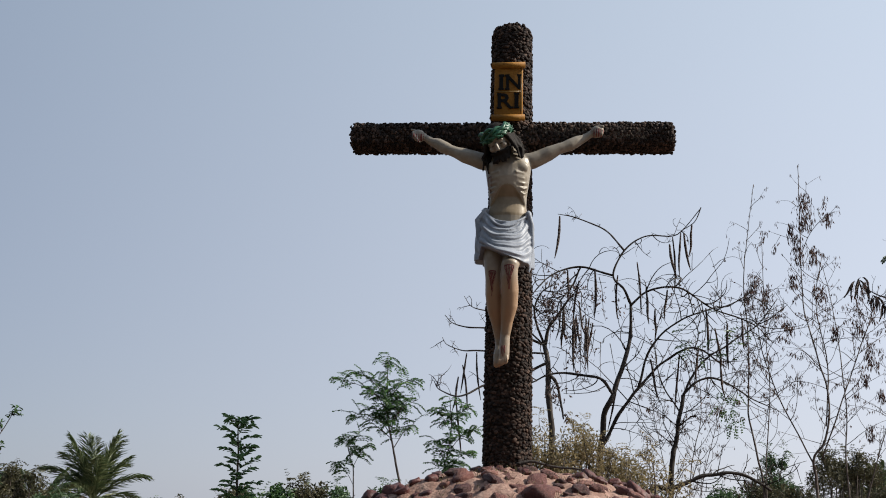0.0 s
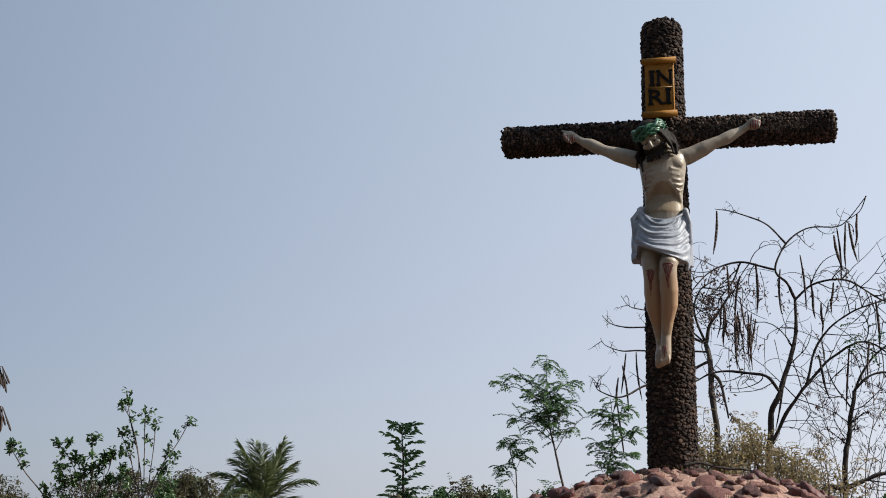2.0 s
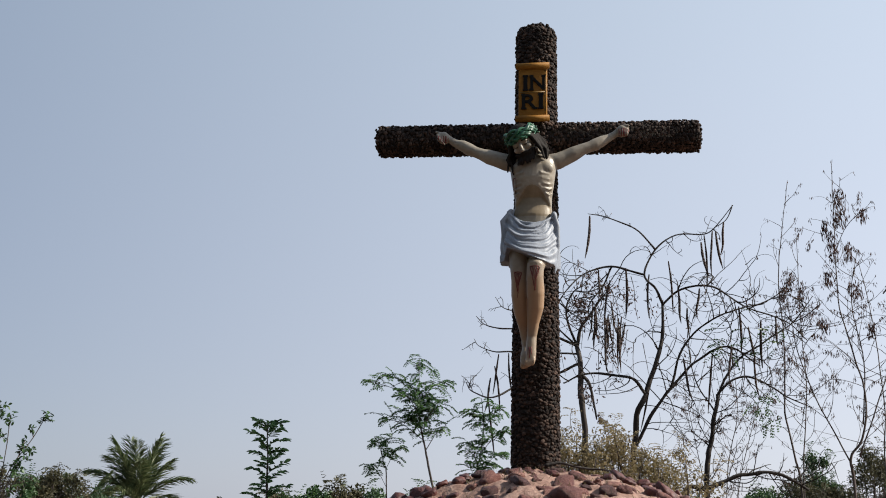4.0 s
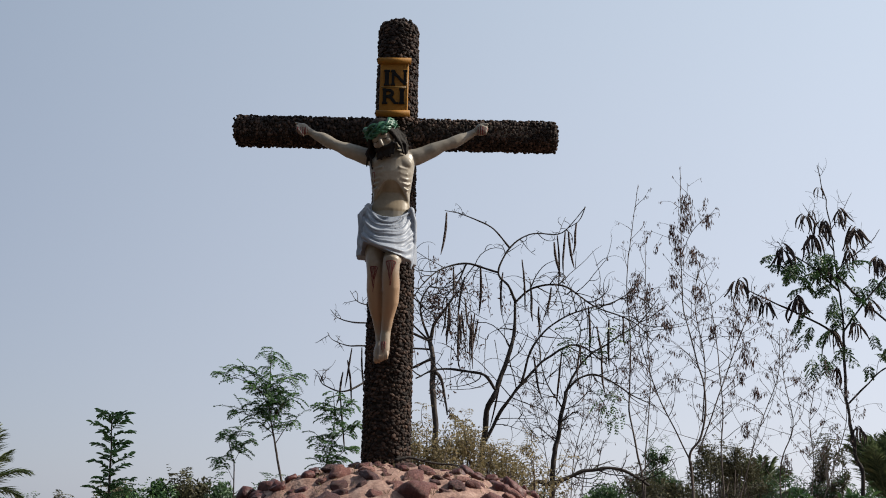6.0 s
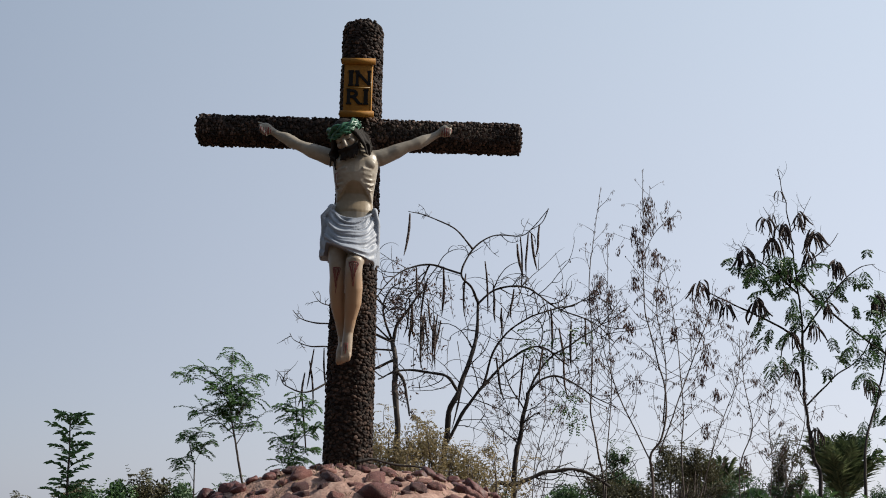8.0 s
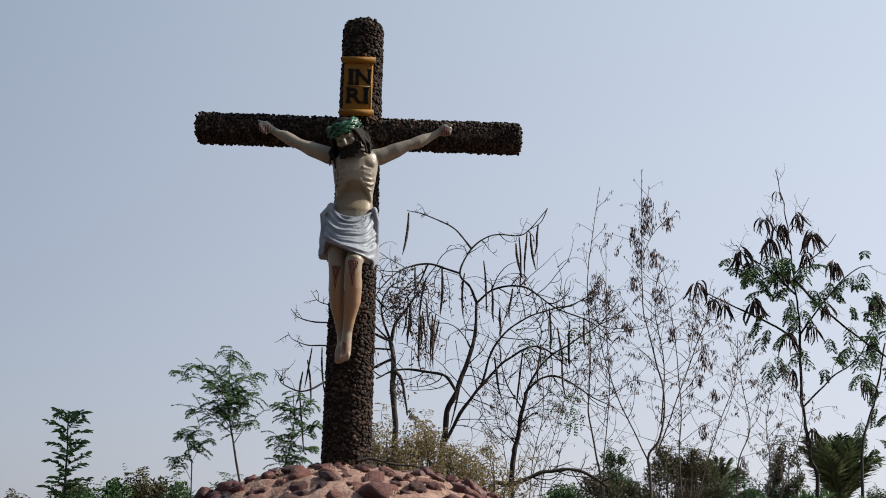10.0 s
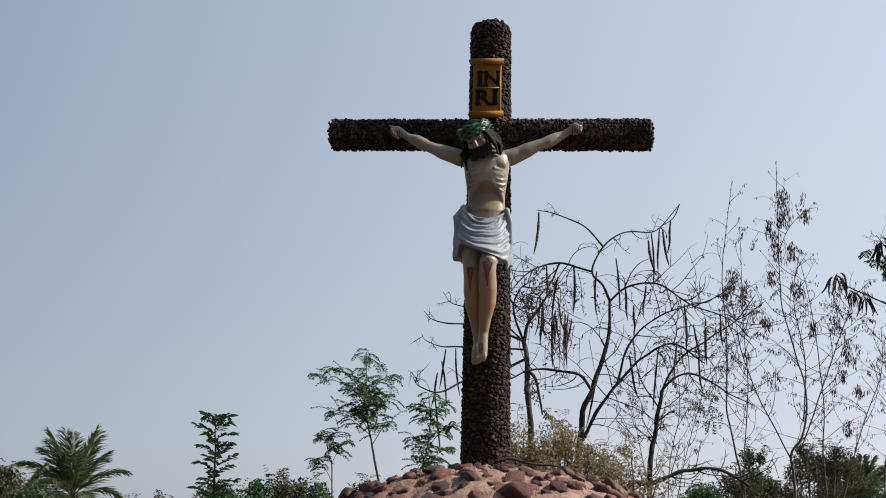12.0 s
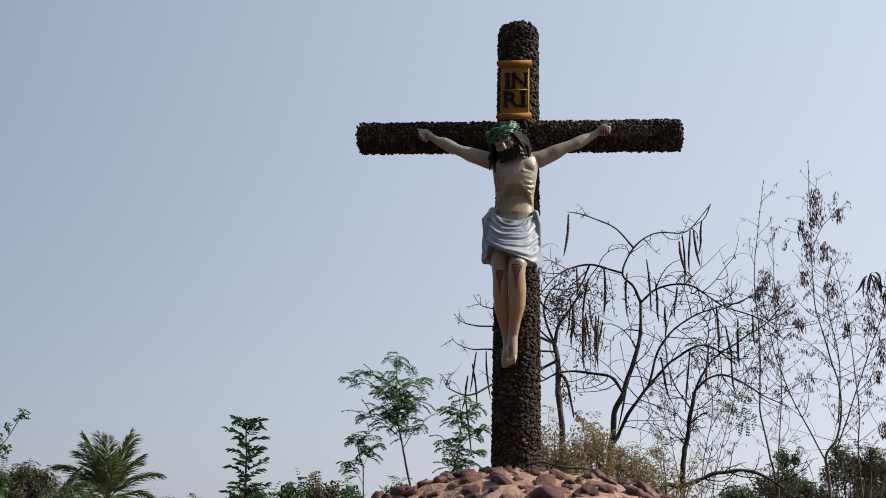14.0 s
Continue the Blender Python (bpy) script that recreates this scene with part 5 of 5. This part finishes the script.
def broad_plant():
    """The upright young plant with fat leaflets on arching leaf stalks, in tiers."""
    random.seed(134)
    w, green = Soup(), Soup()
    x, y = -1.37, 8.6
    a = limb(w, [(x + 0.02, y, 0), (x + 0.005, y, 1.45), (x, y, 1.75), (x - 0.015, y, 2.01)], 0.012, 0.004, 6, 10, 0.1)

    def spray(at, d, length, pairs, leaf, droop):
        p, d = at.copy(), d.normalized()
        path = [p.copy()]
        for i in range(pairs):
            d = (d + Vector((0, 0, -droop / pairs))).normalized()
            p = p + d * length / pairs
            path.append(p.copy())
            s = d.cross(Vector((0, 0, 1))).normalized()
            for sg in ((-1, 1) if i < pairs - 1 else (-1, 0, 1)):
                green.oval(p, s * sg * rnd(0.7, 1.0) + d * (0.75 if sg else 1) + Vector((0, 0, rnd(-0.45, 0.25))), Vector((rnd(-1.0, 1.0), rnd(-1.0, 1.0), 1)), leaf * rnd(0.85, 1.15), leaf * rnd(0.36, 0.46))
        w.tube(path, 0.0026, 0.0012, 4)
    z, turn = 1.22, 0.0
    while z < 2.0:
        k = (z - 1.22) / 0.82
        p = min(a, key=lambda q: abs(q.z - z))
        p = Vector((p.x, p.y, z))
        turn += 2.4 + rnd(-0.3, 0.3)
        spray(p, Vector((math.cos(turn), math.sin(turn), 0.55 + 0.85 * k + rnd(-0.25, 0.25))), rnd(0.10, 0.15) * (1.0 if k < 0.9 else 0.75), 6, rnd(0.050, 0.058) + 0.008 * k, 0.35 + 0.6 * k)
        z += 0.017 if k < 0.45 else 0.024
    for q in range(5):
        spray(a[-1], Vector((math.cos(1.3 * q), math.sin(1.3 * q), 0.9)), 0.085, 4, 0.045, 1.3)
    finish("young_tree", (x + 0.03, y, ground_height(x, y)), "upright young tree with tiers of green leaflets", "sapling", w, M_TWIG, [("crown", green, M_LEAF_BLUE)])


broad_plant()


def stemmed_shrub(seed, name, base, stems, label, leaf=0.05, tufts=9):
    """Bare rising stems with tufts of oval leaves towards their tips."""
    random.seed(seed)
    w, green = Soup(), Soup()
    for pts, r in stems:
        a = limb(w, [(base[0], base[1], base[2])] + [(base[0] + f * (pts[0][0] - base[0]), base[1], g * pts[0][1]) for f, g in ((0.3, 0.45), (0.7, 0.8))] + [(x, base[1] + 0.1 * noise.noise(Vector((x * 3, z * 3, seed))), z) for x, z in pts], r * 0.5, 0.0025, 5, 6, 0.1)
        out = [a[-4:]]
        twigs(w, a, 4, 0.07, 0.003, 0.5, 0.3, 1, out, 0.7)
        for q in out:
            n = tufts if q is out[0] else tufts // 2
            for p in q[-3:]:
                for _ in range(n):
                    green.oval(p + rvec(0.010), rvec() + Vector((0, 0, 0.1)), Vector((rnd(-0.6, 0.6), rnd(-0.6, 0.6), 1)), leaf * rnd(0.55, 1.1), leaf * 0.52 * rnd(0.7, 1.1))
    finish(name, base, label, "shrub", w, M_TWIG, [("foliage", green, M_LEAF)])


stemmed_shrub(141, "leafy_shrub", (-2.80, 7.6, 0.0), [([(-2.83, 1.48), (-2.86, 1.72), (-2.93, 1.95), (-2.98, 2.12)], 0.011), ([(-2.86, 1.72), (-2.93, 1.95), (-3.02, 2.06)], 0.006), ([(-2.82, 1.38), (-2.83, 1.80), (-2.83, 2.02)], 0.009), ([(-2.81, 1.40), (-2.78, 1.75), (-2.76, 1.95)], 0.008), ([(-2.81, 1.40), (-2.74, 1.62), (-2.63, 1.82), (-2.56, 1.96)], 0.009), ([(-2.84, 1.42), (-2.90, 1.68), (-2.98, 1.87)], 0.007), ([(-2.82, 1.40), (-2.88, 1.60), (-2.92, 1.80)], 0.007), ([(-2.81, 1.38), (-2.72, 1.62), (-2.68, 1.80)], 0.007), ([(-2.81, 1.35), (-2.74, 1.55), (-2.69, 1.66)], 0.007)], "green shrub with bare stems and tufted leaves", 0.036, 7)
stemmed_shrub(142, "leafy_shrub", (-3.22, 7.7, 0.0), [([(-3.25, 1.48), (-3.36, 1.70), (-3.47, 1.82)], 0.010), ([(-3.20, 1.48), (-3.22, 1.72), (-3.24, 1.86)], 0.009), ([(-3.22, 1.48), (-3.30, 1.66), (-3.35, 1.74)], 0.009), ([(-3.16, 1.48), (-3.10, 1.66), (-3.08, 1.77)], 0.008), ([(-3.26, 1.43), (-3.40, 1.58), (-3.44, 1.68)], 0.008), ([(-3.18, 1.42), (-3.14, 1.60), (-3.15, 1.74)], 0.008), ([(-3.21, 1.38), (-3.27, 1.55), (-3.26, 1.66)], 0.008), ([(-3.16, 1.36), (-3.05, 1.52), (-3.01, 1.66)], 0.008), ([(-3.24, 1.36), (-3.36, 1.48), (-3.38, 1.58)], 0.008), ([(-3.18, 1.36), (-3.10, 1.50), (-3.11, 1.60)], 0.008)], "green shrub with many tufted leafy stems", 0.037, 12)
stemmed_shrub(143, "leafy_shrub", (-2.98, 7.6, 0.0), [([(-3.30, 1.20), (-3.44, 1.44), (-3.58, 1.60), (-3.68, 1.72), (-3.73, 1.77)], 0.014), ([(-3.28, 1.20), (-3.38, 1.42), (-3.47, 1.53)], 0.009)], "leaning shrub stem with one leafy tip", 0.037, 14)


def drooping_stem():
    """A bare stem whose bent tips carry hanging dark pods."""
    random.seed(144)
    y = 7.9
    w = Soup()
    base = (-4.6, y, ground_height(-4.6, y))
    hung = []
    for tip in (((-4.58, 0.7), (-4.5, 1.5), (-4.37, 2.0), (-4.12, 2.30), (-4.0, 2.33)), ((-4.57, 0.7), (-4.46, 1.5), (-4.3, 1.94), (-4.08, 2.08), (-3.97, 2.06))):
        a = limb(w, [base] + [(x, y, z) for x, z in tip], 0.010, 0.003, 5, 6, 0)
        for k in range(6):
            p = a[-1 - k // 2]
            d = Vector((rnd(0.05, 0.6), rnd(-0.4, 0.4), -1)).normalized()
            L = rnd(0.12, 0.19)
            pod = Soup()
            hung.append(pod)
            pod.tube([p, p + d * L * 0.3, p + d * L * 0.55], 0.003, 0.006, 6)
            pod.tube([p + d * L * 0.55, p + d * L * 0.9], 0.0075, 0.007, 6)
            pod.tube([p + d * L * 0.9, p + d * L], 0.007, 0.003, 6)
    finish("pod_shrub", base, "thin bare stem with drooping dark pods", "shrub", w, M_TWIG, [("seed_pod", q, M_POD) for q in hung])


drooping_stem()


def palm(base, top, reach, seed, label, fronds=22, steep=3.6, old=2, low=0.22):
    """A trunk and arching fronds of long leaflets; the oldest hang yellow."""
    random.seed(seed)
    w = Soup()
    limb(w, [base, ((base[0] + top[0]) / 2 + 0.15, base[1], (base[2] + top[2]) / 2), top], 0.19, 0.13, 10, 8, 0.1)
    t = thing("palm_tree", base, label, "palm tree", "palms")
    o = Vector(base)
    w.v = [Vector(v) - o for v in w.v]
    under(new("trunk", w.mesh("trunk", M_BARK_GREY)), t)
    for k in range(fronds):
        s = Soup()
        a = 2.4 * k + rnd(-0.2, 0.2)
        f = k / (fronds - 1)
        up = steep * (1 - f) ** 1.5 + low + rnd(-0.1, 0.1)
        d = Vector((math.cos(a), math.sin(a), up)).normalized()
        p = Vector(top)
        L = reach * rnd(0.88, 1.12)
        path = [p.copy()]
        n = 64
        bend = 0.55 + 1.3 * f / (1 + low) + (0.8 if k >= fronds - old else 0)
        for i in range(n):
            d = (d + Vector((0, 0, -bend * (0.3 + 1.4 * i / n) / n))).normalized()
            p = p + d * L / n
            path.append(p.copy())
            if i < 6:
                continue
            side = d.cross(Vector((0, 0, 1))).normalized()
            le = L * 0.36 * math.sin(math.pi * min(1, 0.16 + 0.80 * i / n)) ** 0.6
            for sg in (-1, 1):
                s.leaf(p, side * sg * rnd(0.6, 0.9) + d * 1.15 + Vector((0, 0, rnd(-0.75, 0.05))), Vector((rnd(-0.3, 0.3), 0, 1)), le * rnd(0.75, 1.1), 0.050, 0.45)
        s.tube(path, 0.03, 0.006, 4)
        s.v = [Vector(v) - o for v in s.v]
        under(new("frond", s.mesh("frond", M_PALM if k < fronds - old else M_LEAF_TAN, False)), t, "" if k < fronds - old else "yellowed drooping frond")


palm((-11.85, 40.0, 0.0), (-11.78, 40.0, 2.10), 2.1, 151, "short coconut palm with arching grey green fronds", 21, 4.2)
palm((-13.3, 38.5, 0.0), (-13.2, 38.5, 1.55), 1.9, 152, "low young palm with yellowing fronds", 14, 2.0, 4)
palm((12.55, 27.0, 0.0), (12.55, 27.0, 2.05), 1.6, 153, "short palm with dense upright fronds", 22, 8.0, 0, 1.9)
palm((9.55, 27.0, 0.0), (9.55, 27.0, 1.8), 1.25, 154, "low dark palm with stiff upright fronds", 14, 7.0, 0, 1.2)


def bush(seed, name, at, size, m, label, leaves, leaf=0.06, m_wood=None, category="bush", lobes=9, sprigs=0, open_=1.0):
    """A rounded bush: stems, leaves gathered in uneven clumps, and leafy sprigs standing out of them."""
    random.seed(seed)
    w, lv = Soup(), Soup()
    x, y, z = at
    sx, sy, sz = size
    centres = []
    for k in range(lobes):
        fx, fy = rnd(-0.92, 0.92), rnd(-0.9, 0.9)
        dome = max(0.15, 1 - 0.55 * fx * fx - 0.25 * fy * fy) ** 0.5
        c = Vector((fx * sx, fy * sy, sz * dome * (1 - 0.55 * rnd(0, 1) ** 1.4) * 0.92))
        centres.append((c, rnd(0.11, 0.24)))
        path = limb(w, [(rnd(-0.1, 0.1) * sx, 0, -0.05), c * 0.5 + rvec(0.06), c + Vector((0, 0, 0.04 * sz))], 0.010 + 0.008 * sz, 0.004, 5, 5, 0.1)
        twigs(w, path, 5, 0.11 * sz * open_, 0.005, 0.8, 0.3, 2, None, 0.6)
    for _ in range(leaves):
        c, r = random.choice(centres)
        q = rvec().normalized() * (rnd(0.1, 1) ** 0.5)
        p = c + Vector((q.x * sx * r * 1.7, q.y * sy * r * 1.6, q.z * 0.5 * min(sz, 1.6) * r * 1.2))
        if p.z > 0.02:
            lv.leaf(p, rvec() + Vector((0, 0, 0.2)), Vector((rnd(-0.6, 0.6), rnd(-0.6, 0.6), 1)), leaf * rnd(0.55, 1.2), leaf * 0.5 * rnd(0.6, 1.1))
    for _ in range(sprigs):
        c, r = random.choice(centres)
        p = c + Vector((rnd(-0.5, 0.5) * sx * r, rnd(-0.5, 0.5) * sy * r, 0.05 * sz))
        q = twig(w, p, Vector((rnd(-0.7, 0.7), rnd(-0.5, 0.5), 1)), rnd(0.05, 0.11) * sz, 0.004, 0.8, -0.1)
        for b in q[2:]:
            pinnate(lv, b, rvec() + Vector((0, 0, 0.5)), leaf * 2.4, 5, leaf * 0.8, leaf * 0.36, 0.9)
    t = thing(name, at, label, category)
    under(new("branchwork", w.mesh("branchwork", m_wood or M_TWIG)), t)
    under(new("foliage", lv.mesh("foliage", m, False)), t)


# dry bush behind the cross
for i, (x, y, sx, h, n) in enumerate([(0.88, 10.5, 0.34, 2.36, 5200), (1.08, 10.7, 0.42, 2.38, 5400), (1.28, 10.5, 0.42, 2.32, 5000), (1.50, 10.8, 0.42, 2.24, 4600), (1.74, 10.6, 0.36, 2.12, 3200)]):
    bush(160 + i, "dry_bush", (x, y, 0.0), (sx, 0.35, h), M_LEAF_TAN, "wispy dry bush with small tan leaves", n, 0.040, None, "bush", 26, 26, 1.6)
# the belt of scrub behind
GREEN, OLIVE = (M_LEAF_DARK, "dense dark green scrub bush"), (M_LEAF_OLIVE, "dusty olive brown scrub bush")
LIGHT = (M_LEAF, "sunlit green scrub bush with leafy sprigs")
for i, (x, y, h, sx, (m, lab)) in enumerate([
        (-10.6, 20, 2.25, 0.9, OLIVE), (-9.2, 21, 2.2, 0.9, OLIVE), (-7.9, 20, 2.36, 0.75, OLIVE), (-7.25, 20.5, 2.42, 0.42, OLIVE), (-6.4, 20, 1.92, 0.4, GREEN),
        (-5.1, 20, 1.72, 0.7, GREEN), (-4.3, 20, 1.70, 0.6, OLIVE), (-3.6, 20, 1.70, 0.5, OLIVE), (-2.85, 17, 1.86, 0.35, OLIVE), (-2.25, 16, 1.99, 0.42, LIGHT), (-1.75, 16.2, 1.98, 0.36, OLIVE),
        (-1.2, 16, 1.95, 0.45, GREEN), (-0.65, 16.2, 1.93, 0.4, GREEN), (0.0, 17, 1.9, 0.6, OLIVE), (1.2, 17, 1.85, 0.7, GREEN), (2.4, 16, 1.95, 0.5, GREEN), (3.7, 16, 2.0, 0.6, GREEN), (4.8, 18, 2.3, 0.7, OLIVE)]):
    bush(171 + i, "scrub_bush", (x, y, 0.0), (sx * 1.25, 0.6, h), m, lab, 7500, 0.080, None, "bush", 40, 14)
bush(189, "scrub_bush", (-4.41, 12.0, 0.0), (0.24, 0.25, 1.84), M_LEAF, "narrow bright green bush of fresh leaves", 3000, 0.05, None, "bush", 14, 10)
for i, (x, y, h, sx, n, m, lab) in enumerate([(5.86, 22, 3.02, 0.40, 6000, M_LEAF_DARK, "dark green scrub tree with rounded crown"), (7.1, 22, 3.38, 0.62, 7000, M_LEAF_OLIVE, "olive brown scrub tree with rounded twiggy crown"), (7.95, 23, 2.9, 0.6, 7000, M_LEAF_OLIVE, "olive brown scrub tree with thin twigs"), (9.0, 24, 2.75, 0.8, 4500, M_LEAF_DARK, "dark green scrub bush among dry stems"), (9.15, 22, 3.36, 0.19, 3800, M_LEAF_OLIVE, "narrow olive creeper covered stump"), (9.15, 21.8, 2.6, 0.30, 2600, M_LEAF_DARK, "dark green bush round a stump"), (10.4, 23, 2.5, 0.9, 4500, M_LEAF_DARK, "dark green scrub bush"), (11.6, 23, 2.5, 0.8, 4500, M_LEAF_DARK, "dark green scrub bush"), (12.9, 23, 2.5, 1.0, 4500, M_LEAF_DARK, "dark green scrub bush"), (6.5, 23.5, 2.5, 0.6, 3500, M_LEAF_DARK, "low dark green scrub tree")]):
    bush(190 + i, "scrub_tree", (x, y, 0.0), (sx, 0.6, h), m, lab, n, 0.075, None, "tree", 34, 16, 1.4)
for i, (x, y, h, sx) in enumerate([(5.5, 14.0, 1.88, 0.42), (6.2, 14.3, 1.92, 0.45), (6.9, 14.2, 1.90, 0.4), (2.95, 14.0, 1.96, 0.38), (4.8, 14.2, 1.80, 0.4)]):
    bush(200 + i, "green_bush", (x, y, 0.0), (sx, 0.5, h), M_LEAF, "bright green low bush with broad leaves", 1500, 0.13 if i != 3 else 0.085, None, "bush", 18)


def far_woods():
    """A far line of trees round the place."""
    random.seed(210)
    lv = Soup()
    for k in range(420):
        a = rnd(0, 2 * math.pi)
        r = rnd(70, 110)
        x, y, h = r * math.sin(a), r * math.cos(a), rnd(1.0, 1.9)
        for _ in range(150):
            q = rvec()
            p = Vector((x + q.x * 1.5, y + q.y * 1.5, abs(q.z) * h * 0.42))
            lv.leaf(p, rvec(), rvec(), rnd(0.14, 0.32), rnd(0.08, 0.16))
    tagged(new("far_woods", lv.mesh("far_woods", M_LEAF_OLIVE, False)), "low hazy line of distant scrub", "woods", kind="stuff")


far_woods()


def shade_grove():
    """Unseen tall trees added behind the camera to cut sky light from the front."""
    random.seed(215)
    wood, lv = Soup(), Soup()
    for k in range(64):
        a = radians(128 + 154 * (k + rnd(0.2, 0.8)) / 64)
        r = rnd(14, 18)
        x, y, h = r * math.sin(a), 2 + r * math.cos(a), rnd(11.0, 14.5)
        a = limb(wood, [(x, y, -0.1), (x + rnd(-0.3, 0.3), y, h * 0.4), (x + rnd(-0.5, 0.5), y, h * 0.85)], 0.16, 0.04, 7, 5)
        twigs(wood, a, 10, 2.4, 0.05, 0.6, 0.4, 1, None, 0.3)
        for _ in range(10):
            c = Vector((x + rnd(-1.6, 1.6), y + rnd(-1.4, 1.4), h * rnd(0.16, 0.95)))
            for _ in range(110):
                lv.leaf(c + rvec(0.62), rvec(), rvec(), rnd(0.22, 0.45), rnd(0.12, 0.22))
    o = tagged(new("shade_grove", lv.mesh("shade_grove", M_LEAF_DARK, False)), "unseen dark green trees added to block sky light", "trees", kind="stuff")
    under(new("trunk", wood.mesh("trunk", M_BARK)), o)


shade_grove()


def dry_litter():
    """Dry stalks and fallen twigs at the foot of the cross."""
    random.seed(220)
    t = thing("fallen_branch", (0.62, 8.32, mound_height(0.62, 8.32)), "thin dry fallen branch lying on mound stones", "branch")
    w = Soup()
    o = Vector((0.62, 8.32, mound_height(0.62, 8.32)))
    pts = []
    for k in range(6):
        x, y = 0.50 + 0.10 * k, 8.28 + 0.02 * k
        pts.append(Vector((x, y, mound_height(x, y) + 0.045)) - o)
    a = limb(w, pts, 0.011, 0.005, 6, 5)
    twigs(w, a, 5, 0.15, 0.004, 0.5, -0.2)
    under(new("stick", w.mesh("stick", M_BARK)), t)
    g = Soup()
    for _ in range(420):
        x, y = random.gauss(MOUND_AT[0], 0.75), random.gauss(MOUND_AT[1] - 0.2, 0.75)
        p = Vector((x, y, mound_height(x, y) - 0.005))
        for _ in range(3):
            g.leaf(p, Vector((rnd(-0.8, 0.8), rnd(-0.8, 0.8), 0.7)), rvec(), rnd(0.02, 0.06), 0.004)
    tagged(new("dry_grass", g.mesh("dry_grass", M_GRASS, False)), "sparse dry grass blades between boulders", "grass", kind="stuff")


dry_litter()


def meadow():
    random.seed(230)
    g = Soup()
    for _ in range(26000):
        a, r = rnd(0, 2 * math.pi), 3 + 22 * math.sqrt(rnd(0, 1))
        x, y = r * math.cos(a), 8 + r * math.sin(a)
        if noise.noise(Vector((x * 0.3, y * 0.3, 2))) < -0.05 or math.hypot(x, y) < 1.5:
            continue
        p = Vector((x, y, ground_height(x, y) - 0.01))
        for _ in range(2):
            g.leaf(p + rvec(0.03), Vector((rnd(-0.5, 0.5), rnd(-0.5, 0.5), 1)), rvec(), rnd(0.08, 0.3), 0.010)
    tagged(new("grass", g.mesh("grass", M_GRASS, False)), "patchy dry yellow grass on bare earth", "grass", kind="stuff")


meadow()
